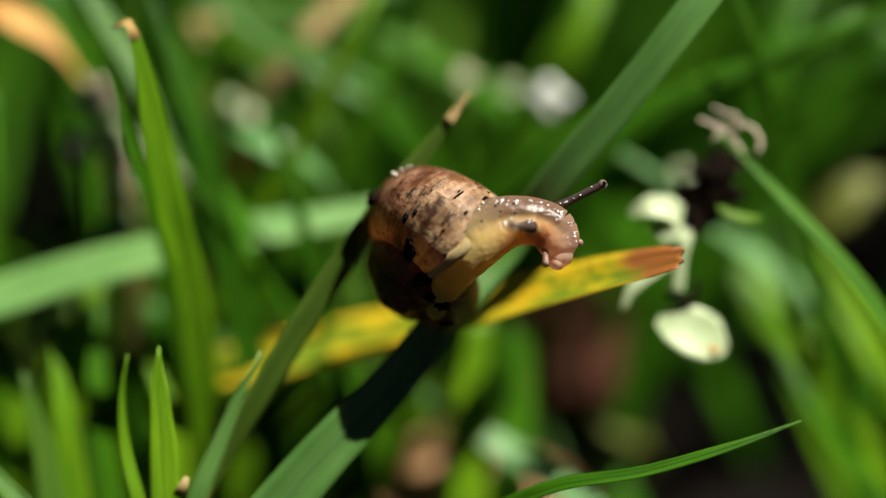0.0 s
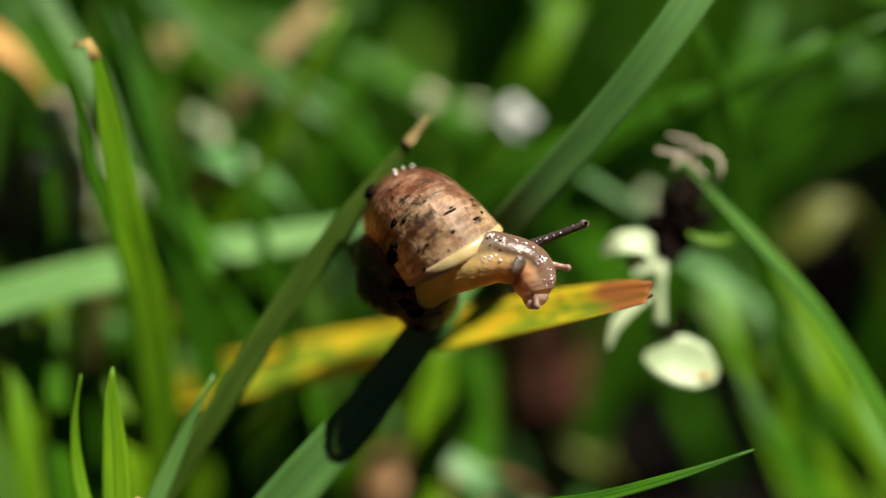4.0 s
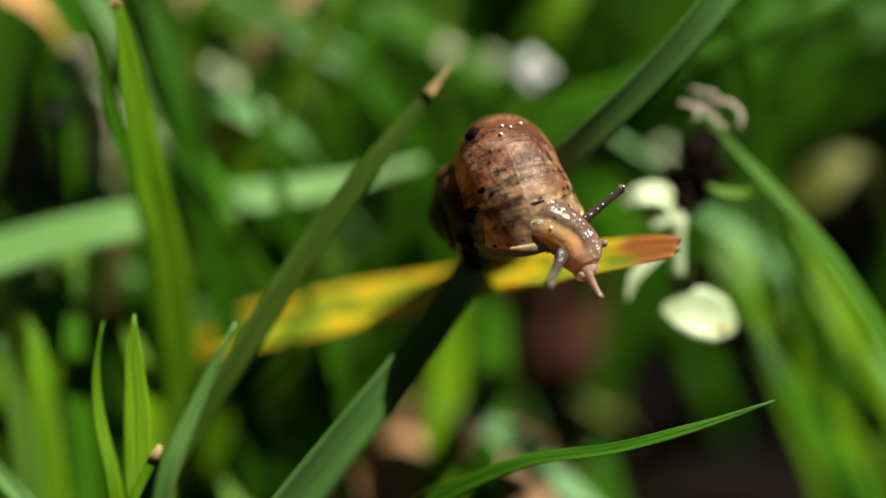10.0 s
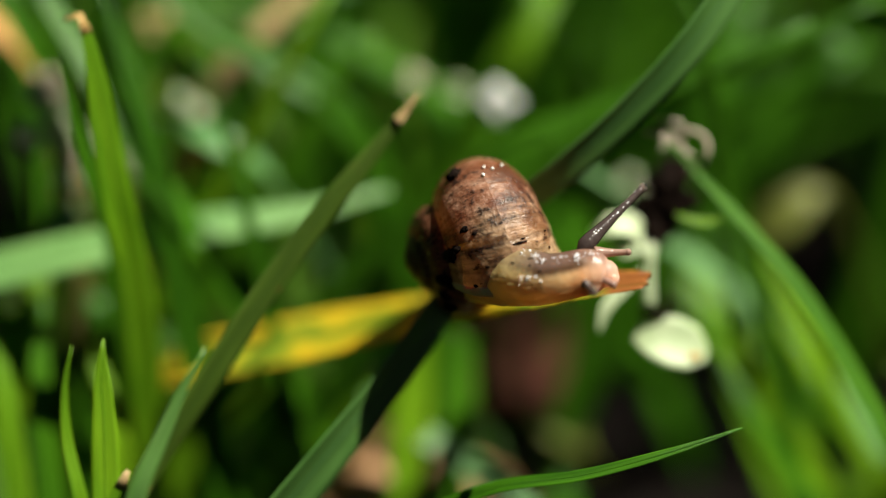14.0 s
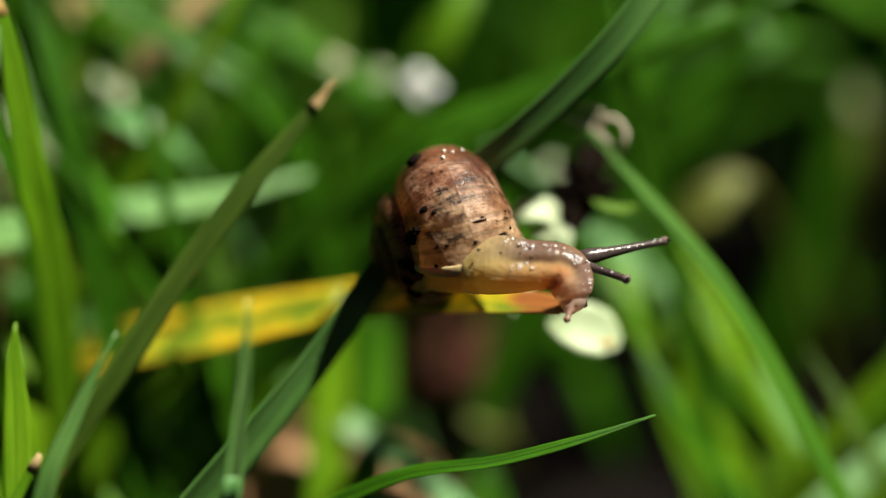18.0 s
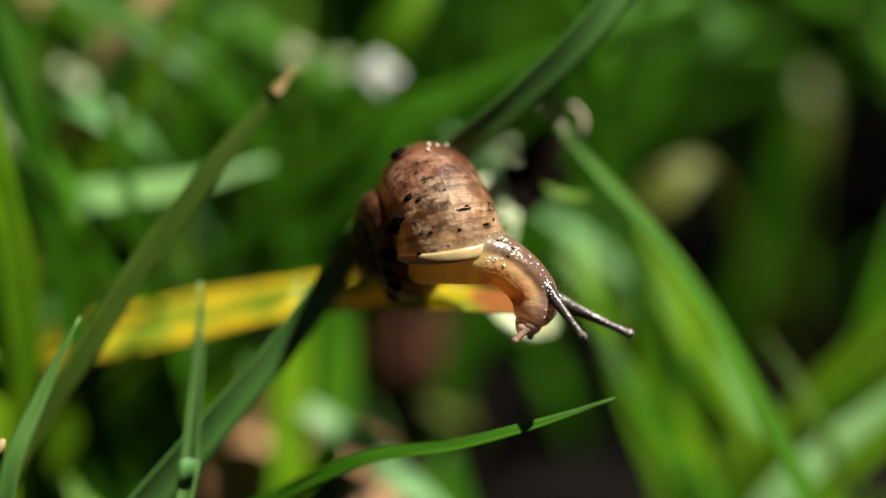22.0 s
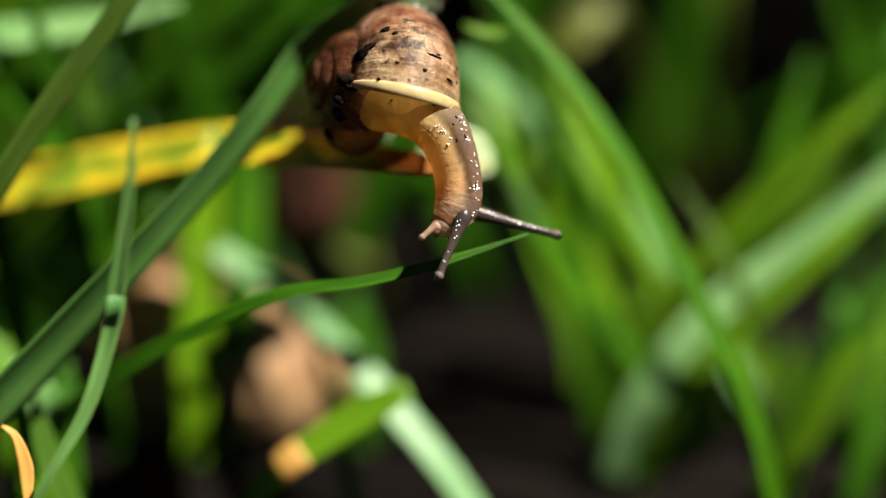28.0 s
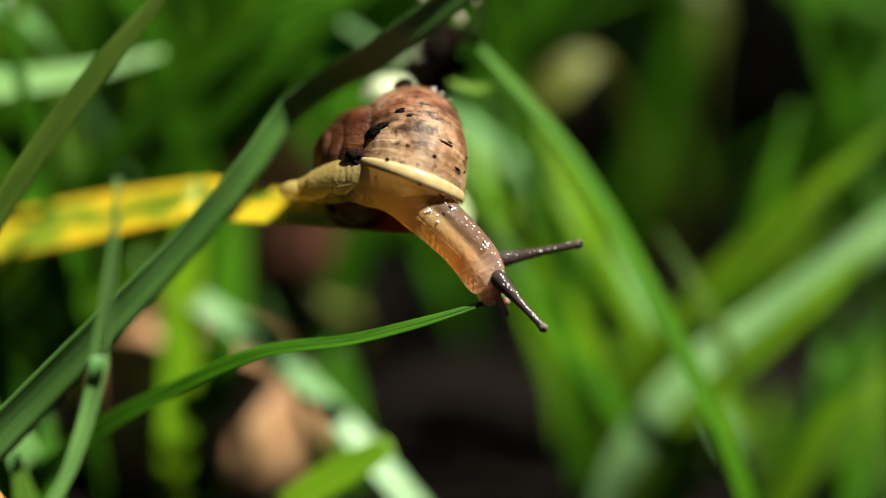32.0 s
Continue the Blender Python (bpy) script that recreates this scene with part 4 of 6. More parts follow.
def shell_point(theta, phi, grow=1.0):
    """A point of the shell's coil: theta runs back from the mouth (0) to the apex, phi round the tube. Apex up z."""
    e = 1.21 * 1.75 ** (theta / (2 * math.pi))
    c, r, zz = 2.9 * e, 3.5 * e * grow, -5.4 * e - 1.3 * math.exp(-((theta + 2.6) / 1.4) ** 2)
    out = c - 0.9 * math.exp(-((theta + 3.0) / 1.3) ** 2) + r * math.cos(phi)
    z = zz + r * 0.98 * math.sin(phi)
    a = -theta - 0.15
    fore = max(0.0, 1 + theta / 1.5) ** 2 * 0.6
    return Vector((out * math.cos(a) - 0.15 * fore, out * math.sin(a) - 0.99 * fore, z)) + SHELL_SHIFT


def make_shell(parent):
    n, m = 150, 34
    verts, faces, uvs = [], [], []
    for i in range(n + 1):
        th = -7.4 * math.pi * (1 - i / n)
        for j in range(m + 1):
            ph = 2 * math.pi * j / m
            g = 1.0 + 0.012 * math.sin(th * 9) * (0.5 + 0.5 * noise.noise((th * 3, 0, 0)))
            verts.append(shell_point(th, ph, g) * 0.001)
            uvs.append((1 + th / (2 * math.pi), j / m))
    for i in range(n):
        for j in range(m):
            a = i * (m + 1) + j
            faces.append((a, a + 1, a + m + 2, a + m + 1))
    shell = part("shell", mesh_from("shell", verts, faces, SHELL, uvs), parent, "glossy reddish-brown shell with dark flecks and growth lines")
    # the pale rim of the mouth
    verts, faces = [], []
    rows = [(-0.07, 1.0), (-0.05, 1.006), (-0.04, 1.012), (0.0, 1.010), (0.03, 0.998), (0.04, 0.975), (0.03, 0.95), (0.0, 0.95), (-0.05, 0.96)]
    for th, g in rows:
        for j in range(48):
            verts.append(shell_point(th, 2 * math.pi * j / 48, g) * 0.001)
    for i in range(len(rows)):
        k = (i + 1) % len(rows)
        for j in range(48):
            b = (j + 1) % 48
            faces.append((i * 48 + j, i * 48 + b, k * 48 + b, k * 48 + j))
    part("shell_lip", mesh_from("shell_lip", verts, faces, LIP), shell, "pale cream rim of the shell's mouth")
    # flesh that fills the mouth
    verts, faces = [shell_point(-0.45, 0, 0.0) * 0.001], []
    for r in (0.5, 0.85, 0.99):
        for j in range(32):
            verts.append(shell_point(0.12 * (1 - r * r) - 0.55, 2 * math.pi * j / 32, r) * 0.001)
    for j in range(32):
        b = (j + 1) % 32
        faces.append((0, 1 + j, 1 + b))
        for q in (0, 32):
            faces.append((1 + q + j, 33 + q + j, 33 + q + b, 1 + q + b))
    part("mantle", mesh_from("mantle", verts, faces, COLLAR), shell, "pale cream mantle in the shell's mouth")
    # crumbs of soil and grit stuck on
    rng = random.Random(5)
    for k in range(16):
        th, ph = rng.uniform(-2.6, -0.05), rng.uniform(-0.9, 1.9)
        r = rng.choice((0.04, 0.05, 0.06, 0.08))
        g = k % 7 == 3
        ob = part("grit_grain" if g else "soil_speck", ball("speck", (r * rng.uniform(1.0, 2.4), r, r * 0.7), GRIT if g else CRUMB, 8, 6, 0.3, k), shell)
        ob.matrix_basis = Matrix.Translation(shell_point(th, ph, 1.015) * 0.001) @ pose(0, 0, 0, rng.uniform(0, 180), rng.uniform(0, 180), rng.uniform(0, 180))
    for th, ph in ((-1.28, 6.05), (-1.36, 5.81), (-1.2, 0.0), (-1.33, 6.2)):
        ob = part("grit_grain", ball("grit_grain", (0.15, 0.13, 0.12), GRIT, 10, 8, 0.4, int(-th * 50)), shell, "white grain of grit")
        ob.matrix_basis = Matrix.Translation(shell_point(th, ph, 1.02) * 0.001)
    for th, ph, rr in ((-1.45, 0.5, (0.6, 0.5, 0.5)), (-0.68, 0.72, (0.34, 0.22, 0.14)), (-0.60, 0.55, (0.2, 0.14, 0.10)), (-0.40, 6.1, (0.50, 0.10, 0.05)), (-0.43, 6.02, (0.18, 0.07, 0.05)), (-0.26, 0.5, (0.14, 0.10, 0.08)), (-0.23, 0.0, (0.15, 0.12, 0.09)), (-0.45, 1.25, (0.9, 0.5, 0.25)), (-6.2, 0.8, (0.7, 0.45, 0.3)), (-0.50, 1.05, (0.5, 0.3, 0.2)), (-6.1, 0.62, (0.5, 0.3, 0.22)), (-5.55, 0.72, (0.6, 0.4, 0.3)), (-0.23, 5.73, (0.26, 0.10, 0.05)), (-0.08, 0.8, (0.16, 0.13, 0.10)), (-5.0, 0.75, (0.5, 0.3, 0.2)), (-5.8, 0.9, (0.5, 0.35, 0.25))):
        ob = part("soil_crumb", ball("soil_crumb", rr, CRUMB, 14, 10, 0.6, int(rr[0] * 100)), shell, "dark crumb of wet soil")
        skin = shell_point(th, ph)
        ob.matrix_basis = metres(frame_of(skin, shell_point(th, ph + 0.1) - skin, shell_point(th, ph, 1.1) - skin))
    return shell


COLLAR = plain("mantle_flesh", (0.62, 0.46, 0.13), (0.72, 0.55, 0.18), 0.3, 900.0, 0.3, 0.5)
# share along the body's line, radius and half length (mm) of each rigid piece
BODY_Q, BODY_R = (0.0, 0.05, 0.12, 0.22, 0.34, 0.45, 0.55, 0.67, 0.77, 0.86, 0.92, 0.965, 1.0), (0.4, 0.8, 1.25, 1.75, 2.15, 2.25, 2.1, 1.85, 1.75, 1.75, 1.65, 1.35, 0.8)
SNAIL_BODY = [(0.03, 0.8, 1.2)] + [(float(q), float(np.interp(q, BODY_Q, BODY_R)), 0.42 if q < 0.84 else 0.34) for q in np.linspace(0.06, 0.985, RINGS)]


def barrel(name, long, ry, rz, mat):
    """A rounded, closed piece of the body along x, mm."""
    verts, faces, n, m = [], [], 18, 28
    for i in range(n + 1):
        x = -math.cos(math.pi * i / n)
        k = max(0.0, 1 - abs(x) ** 2.2) ** 0.5
        for j in range(m):
            a = 2 * math.pi * j / m
            verts.append((x * long * 0.001, math.cos(a) * ry * k * 0.001, math.sin(a) * rz * k * 0.001))
    for i in range(n):
        for j in range(m):
            b = (j + 1) % m
            faces.append((i * m + j, i * m + b, (i + 1) * m + b, (i + 1) * m + j))
    return mesh_from(name, verts, faces, mat)


def hoop(name, long, r0, r1, r2, mat, seed):
    """A ring of soft skin along x, mm, hollow, its edges tucked under its neighbours; r0, r1, r2 from back to front."""
    verts, faces, n, m = [], [], 10, 36
    for i in range(n + 1):
        x = -1 + 2 * i / n
        r = np.interp(x, (-1, 0, 1), (r0, r1, r2)) * (1 - 0.008 * x * x)
        for j in range(m):
            a = 2 * math.pi * j / m
            k = 1 + 0.012 * noise.noise((math.cos(a) * 3, math.sin(a) * 3, seed * 0.7 + x))
            low = 0.93 if math.sin(a) < 0 else 1.0
            verts.append((x * long * 0.001, math.cos(a) * r * k * 0.92 * 0.001, math.sin(a) * r * k * low * 0.001))
    for i in range(n):
        for j in range(m):
            b = (j + 1) % m
            faces.append((i * m + j, i * m + b, (i + 1) * m + b, (i + 1) * m + j))
    return mesh_from(name, verts, faces, mat)


def stalk_mesh(name, long, radii, mat, m=14):
    """A tapered round stalk along x that ends at 0, mm."""
    verts, faces, n = [], [], 20
    for i in range(n + 1):
        rad = float(np.interp(i / n, np.linspace(0, 1, len(radii)), radii))
        for j in range(m):
            a = 2 * math.pi * j / m
            verts.append(((i / n - 1) * long * 0.001, rad * math.cos(a) * 0.001, rad * math.sin(a) * 0.001))
    for i in range(n):
        for j in range(m):
            b = (j + 1) % m
            faces.append((i * m + j, (i + 1) * m + j, (i + 1) * m + b, i * m + b))
    faces += [tuple(range(m)), tuple(n * m + j for j in range(m))[::-1]]
    return mesh_from(name, verts, faces, mat)


def make_snail():
    snail = new("snail")
    snail.location = at((0.65, -4.19, 3.00))
    tagged(snail, "small brown garden snail crawling along the yellow leaf", "snail")
    shell = make_shell(snail)
    rings = []
    last = len(SNAIL_BODY) - 1
    for k, (q, r, long) in enumerate(SNAIL_BODY):
        name = "foot" if k == 0 else "head" if k == last - 4 else "mouth" if k == last else "neck_segment"
        if k in (0, last):
            me = barrel(name, long if k == 0 else 0.9, r, r * 0.95, SKINS[k])
        else:
            half = 0.5 * 0.925 / (RINGS - 1) * 1.7
            me = hoop(name, long, *(float(np.interp(q + d, BODY_Q, BODY_R)) for d in (-half, 0, half)), SKINS[k], k)
        rings.append(part(name, me, snail))
    for y in (-0.0005, 0.0005):
        part("lip", ball("lip", (0.5, 0.5, 0.5), SKINS[last], 14, 10), rings[last]).location = (0.0005, y, -0.0003)
    rng = random.Random(9)
    for k in range(12):
        ring = rings[rng.randrange(10, last - 2)]
        a = rng.uniform(0.0, 1.0)
        rad = SNAIL_BODY[rings.index(ring)][1] * 0.001
        sp = part("soil_speck", ball("soil_speck", (rng.uniform(0.06, 0.16), 0.07, 0.06), CRUMB, 8, 6, 0.5, k), ring)
        sp.location = (0.0, -rad * 0.93 * math.cos(a), rad * 1.0 * math.sin(a))
    # Small white beads painted in as highlights along the wet back and flank.
    for k in range(90):
        c = k % 5
        ring = rings[min(last - 1, (22, 27, 32, 36, 24)[c] + rng.randrange(-2, 3))]
        a = (1.05, 1.0, 0.95, 0.85, 0.15)[c] + rng.gauss(0, 0.14)
        rad = SNAIL_BODY[rings.index(ring)][1] * 0.001
        size = rng.choice((0.03, 0.045, 0.06, 0.085))
        sp = part("slime_drop", ball("slime_drop", (size, size, size), GLINT, 8, 6), ring)
        sp.location = (rng.uniform(-0.0003, 0.0003), -rad * 0.93 * math.cos(a), rad * 1.0 * math.sin(a))
    horns = []
    for k in range(2):
        long = (7.0, 5.6)[k]
        h = part("tentacle", stalk_mesh("tentacle", long, (0.12, 0.62, 0.58, 0.47, 0.40, 0.34, 0.30, 0.28, 0.27, 0.28), TENTACLE), snail, "dark upper tentacle carrying an eye")
        part("eye_knob", ball("eye_knob", (0.36, 0.35, 0.35), KNOB, 16, 12), h, "clear rounded tentacle tip")
        e = part("eye", ball("eye", (0.15, 0.15, 0.15), EYE, 10, 8), h, "black eye")
        e.location = (0.00020, -0.00012, 0.00026)
        # The same white highlight beads along each tentacle.
        for i in range(11):
            size = rng.uniform(0.03, 0.055)
            sp = part("slime_drop", ball("slime_drop", (size * 1.5, size, size), GLINT, 8, 6), h)
            s = rng.uniform(0.2, 0.92)
            rad = np.interp(s, [0, 0.25, 0.6, 0.88, 1.0], [0.60, 0.52, 0.36, 0.29, 0.28])
            b = rng.uniform(0.2, 1.0)
            sp.location = ((s - 1) * long * 0.001, -rad * math.sin(b - 0.6) * 0.001, rad * math.cos(b - 0.6) * 0.001)
        horns.append(h)
    feelers = []
    for k in range(2):
        feelers.append(part("feeler", stalk_mesh("feeler", 2.4, (0.5, 0.42, 0.32, 0.25, 0.22, 0.22), FEELER), snail, "short lower feeler"))
        part("feeler_tip", ball("feeler_tip", (0.27, 0.26, 0.26), FEELER, 14, 10), feelers[-1]).location = (-0.00005, 0, 0)
    return snail, shell, rings, horns, feelers


snail, shell, body_rings, tentacles, feelers = make_snail()
SNAIL_KEYS = []


def snail_at(t, centre, apex, mouth, tail, b1, b2, head, lips, far_root, far_tip, near_root, near_tip, f1_root, f1_tip, f2_root, f2_tip):
    """One stance: the shell's centre, where its apex points and its mouth faces (right, up, towards us), the body's line, the horns."""
    SNAIL_KEYS.append((t, centre, apex, mouth, [tail, b1, b2, head, lips], [(far_root, far_tip), (near_root, near_tip)], [(f1_root, f1_tip), (f2_root, f2_tip)]))


snail_at(0, (-3.92, -0.15, 4.8), (-0.7, -0.6, 0.4), (0.64, -0.76, 0.1), (-3.31, -4.1, 3.0), (-1.45, -0.33, 1.3), (1.8, 1.89, 1.0), (4.89, 1.4, 1.3), (5.51, -0.62, 1.2), (4.56, 2.54, 2.5), (8.65, 4.51, 2.0), (3.69, 1.64, 0.4), (2.03, 1.62, -4.0), (4.46, 0.23, 0.6), (4.46, -1.24, 0.0), (5.91, 0.82, 1.8), (7.18, 0.31, 1.8))
snail_at(1, (-3.77, -0.11, 4.8), (-0.72, -0.58, 0.38), (0.64, -0.76, 0.1), (-3.14, -4.18, 3.0), (-1.14, -0.36, 1.3), (1.81, 2.03, 1.0), (5.03, 1.19, 1.3), (5.31, -1.16, 1.2), (5.07, 2.42, 2.5), (9.17, 3.24, 2.0), (3.85, 1.61, 0.4), (2.26, 1.35, -4.0), (4.68, -0.14, 0.6), (4.8, -1.51, 0.0), (6.2, 0.63, 1.8), (6.97, 0.04, 1.8))
snail_at(2, (-3.41, 0.4, 4.8), (-0.74, -0.57, 0.37), (0.64, -0.76, 0.1), (-2.67, -3.66, 3.0), (-0.58, 0.34, 1.3), (2.65, 1.98, 1.0), (6.14, 1.31, 1.3), (6.56, -1.1, 1.2), (5.96, 2.15, 2.5), (10.65, 3.0, 2.0), (4.96, 1.56, 0.4), (4.3, 1.56, -4.0), (5.93, -0.25, 0.6), (6.03, -1.84, 0.0), (7.34, 0.53, 1.8), (9.02, 0.03, 1.8))
snail_at(3, (-2.73, 0.93, 4.8), (-0.75, -0.55, 0.35), (0.64, -0.76, 0.1), (-1.97, -2.93, 3.0), (0.1, 0.28, 1.3), (3.12, 1.54, 1.0), (6.42, 0.88, 1.3), (6.97, -1.52, 1.2), (6.24, 2.12, 2.5), (10.33, 3.55, 2.0), (5.63, 1.13, 0.4), (5.17, 0.91, -4.0), (6.65, -0.67, 0.6), (6.68, -2.26, 0.0), (7.83, 0.71, 1.8), (9.51, 0.37, 1.8))
snail_at(6, (0.04, 1.74, 4.8), (-0.926, -0.334, 0.2), (0.483, -0.876, -0.3), (-1.34, -1.74, 4.4), (1.49, 0.17, 2.3), (4.29, 0.61, 1.4), (6.29, -0.11, 1.3), (6.88, -1.71, 1.2), (6.72, 1.2, 2.5), (10.71, 2.83, 2.0), (6.07, 0.49, 0.4), (5.6, 0.0, -4.0), (6.67, -1.7, 0.6), (7.33, -3.36, 0.0), (7.9, 0.28, 1.8), (9.22, 0.12, 1.8))
snail_at(7, (0.63, 1.72, 4.8), (-0.934, -0.323, 0.18), (0.462, -0.883, -0.33), (-0.76, -2.17, 4.4), (2.28, -0.05, 2.3), (4.68, 0.4, 1.4), (6.67, -0.53, 1.3), (7.07, -2.53, 1.2), (6.7, 0.87, 2.5), (10.42, 2.37, 2.0), (5.86, -0.32, 0.4), (5.5, -0.67, -4.0), (6.86, -2.52, 0.6), (7.48, -4.14, 0.0), (7.69, -0.25, 1.8), (8.57, -0.18, 1.8))
snail_at(8, (1.5, 1.77, 4.8), (-0.941, -0.302, 0.15), (0.45, -0.891, -0.35), (0.08, -2.0, 4.4), (3.1, -0.09, 2.3), (5.29, 0.15, 1.4), (7.29, -0.65, 1.3), (7.69, -2.57, 1.2), (7.73, 1.03, 2.5), (10.85, 3.16, 2.0), (6.47, -0.17, 0.4), (6.28, -0.86, -4.0), (7.67, -2.37, 0.6), (8.17, -3.87, 0.0), (8.71, -0.49, 1.8), (9.75, -0.17, 1.8))
snail_at(9, (2.04, 1.8, 4.8), (-0.95, -0.291, 0.12), (0.429, -0.898, -0.36), (0.66, -1.78, 4.4), (3.67, -0.07, 2.3), (5.87, 0.17, 1.4), (7.79, -0.95, 1.3), (8.19, -2.84, 1.2), (8.4, 0.25, 2.5), (11.32, 1.83, 2.0), (7.05, -0.95, 0.4), (5.35, -2.23, -4.0), (7.85, -2.95, 0.6), (7.87, -5.06, 0.0), (9.5, -1.36, 1.8), (10.58, -1.56, 1.8))
snail_at(10, (2.36, 1.55, 4.8), (-0.948, -0.281, 0.13), (0.44, -0.89, -0.36), (1.1, -1.95, 4.4), (3.9, -0.24, 1.94), (6.09, -0.0, 0.8), (8.08, -1.33, 0.7), (8.88, -3.12, 0.6), (8.64, 0.08, 1.9), (11.54, 2.49, 2.0), (7.47, -1.72, 0.4), (6.25, -4.24, -4.0), (9.06, -3.51, 0.0), (10.03, -5.3, -0.6), (9.7, -1.73, 1.2), (10.51, -1.21, 1.2))
snail_at(11, (2.74, 1.69, 4.8), (-0.948, -0.281, 0.15), (0.45, -0.891, -0.36), (1.48, -1.81, 4.4), (4.07, -0.66, 1.58), (6.44, -0.82, 0.2), (8.84, -1.73, 0.1), (10.03, -2.58, 0.0), (8.88, 0.02, 1.3), (12.73, 2.65, 2.0), (8.25, -2.19, 0.4), (7.59, -4.84, -4.0), (10.09, -2.98, -0.6), (11.73, -4.64, -1.2), (10.14, -0.98, 0.6), (11.62, -0.42, 0.6))
snail_at(12, (2.29, 1.09, 4.8), (-0.947, -0.271, 0.16), (0.452, -0.881, -0.36), (1.64, -2.09, 4.4), (4.43, -1.14, 1.34), (7.2, -1.49, -0.2), (9.6, -1.81, -0.3), (10.8, -1.86, -0.4), (9.65, -0.25, 0.9), (14.04, 3.88, 2.0), (9.23, -2.07, 0.4), (9.59, -4.44, -4.0), (11.17, -2.38, -1.0), (12.82, -3.25, -1.6), (11.42, -0.46, 0.2), (12.86, 0.03, 0.2))
snail_at(13, (2.65, 0.85, 4.8), (-0.946, -0.261, 0.17), (0.462, -0.883, -0.36), (1.99, -2.38, 4.4), (5.2, -1.63, 1.1), (7.96, -2.01, -0.6), (10.36, -1.73, -0.7), (11.76, -1.58, -0.8), (10.62, 0.64, 0.5), (13.59, 5.59, 2.0), (9.4, -1.59, 0.4), (10.82, -2.71, -4.0), (11.73, -1.78, -1.4), (13.29, -2.22, -2.0), (11.79, 0.23, -0.2), (13.32, 0.47, -0.2))
snail_at(14, (3.04, 0.48, 4.8), (-0.946, -0.261, 0.19), (0.473, -0.874, -0.36), (2.39, -2.82, 4.4), (5.75, -1.85, 0.98), (8.5, -2.01, -0.8), (11.28, -1.51, -0.9), (12.67, -1.56, -1.0), (11.53, 0.84, 0.3), (15.32, 4.58, 2.0), (10.33, -1.38, 0.4), (11.49, -2.84, -4.0), (12.04, -1.75, -1.6), (13.2, -2.47, -2.2), (12.7, -0.08, -0.4), (14.38, -0.03, -0.4))
snail_at(15, (3.47, -0.19, 4.8), (-0.944, -0.251, 0.2), (0.483, -0.876, -0.34), (3.03, -3.29, 4.4), (6.38, -2.1, 0.98), (9.73, -2.24, -0.8), (12.51, -1.76, -0.9), (13.91, -2.19, -1.0), (12.57, 1.0, 0.3), (15.52, 5.76, 2.0), (11.37, -1.02, 0.4), (11.85, -1.54, -4.0), (13.47, -1.6, -1.6), (14.59, -2.55, -2.2), (13.53, 0.32, -0.4), (15.38, 0.41, -0.4))
snail_at(18, (6.46, 0.32, 4.8), (-0.95, -0.26, 0.18), (0.3, -0.95, -0.2), (5.63, -3.26, 3.4), (8.99, -2.12, 1.06), (12.55, -2.04, 0.0), (15.75, -2.33, -0.1), (16.37, -4.53, -0.2), (17.4, -1.31, 1.1), (22.99, -0.14, 2.5), (15.78, -1.46, 0.4), (20.01, -2.85, -1.2), (16.33, -4.32, -0.8), (15.8, -5.95, -1.4), (16.91, -3.92, 0.4), (17.25, -4.92, 0.4))
snail_at(19, (7.5, -0.38, 4.8), (-0.95, -0.25, 0.19), (0.25, -0.97, -0.18), (6.54, -3.99, 3.4), (10.12, -2.87, 1.48), (13.7, -2.79, 0.7), (17.11, -3.08, 0.6), (17.12, -5.29, 0.5), (18.57, -2.27, 1.8), (23.87, -0.86, 2.5), (16.7, -2.09, 0.4), (20.95, -5.44, -1.2), (17.08, -5.08, -0.1), (16.39, -6.98, -0.7), (17.55, -4.89, 1.1), (17.16, -6.29, 1.1))
snail_at(20, (7.56, -0.45, 3.9), (-0.95, -0.24, 0.2), (0.2, -0.98, -0.14), (6.38, -3.86, 2.5), (10.17, -2.75, 1.0), (13.77, -2.69, 0.5), (16.78, -3.19, 0.4), (16.38, -5.2, 0.3), (18.05, -2.18, 1.6), (23.73, -0.13, 1.6), (16.72, -2.59, -0.5), (21.07, -5.75, -2.1), (17.15, -5.19, -0.3), (16.49, -6.7, -0.9), (17.42, -4.8, 0.9), (17.22, -6.0, 0.9))
snail_at(21, (7.57, -0.39, 3.0), (-0.95, -0.22, 0.22), (0.15, -0.99, -0.1), (6.39, -3.77, 1.6), (10.17, -2.67, 0.1), (13.77, -2.81, -0.4), (16.78, -3.91, -0.5), (16.66, -5.92, -0.6), (18.46, -3.58, 0.7), (24.11, -2.82, 0.7), (17.52, -3.71, -1.4), (20.7, -6.95, -3.0), (16.63, -6.11, -1.2), (15.57, -7.83, -1.8), (17.02, -5.72, 0.0), (16.62, -7.13, 0.0))
snail_at(22, (7.93, -0.41, 3.0), (-0.95, -0.2, 0.23), (0.1, -0.99, -0.06), (5.72, -3.67, 3.1), (10.57, -2.4, 0.1), (14.18, -2.95, -0.4), (16.4, -5.27, -0.5), (16.0, -7.28, -0.6), (18.08, -5.47, 0.7), (23.27, -7.9, 0.7), (17.35, -4.86, -1.4), (19.7, -8.02, -3.0), (15.97, -7.47, -1.2), (14.82, -8.54, -1.8), (16.44, -7.28, 0.0), (16.12, -8.29, 0.0))
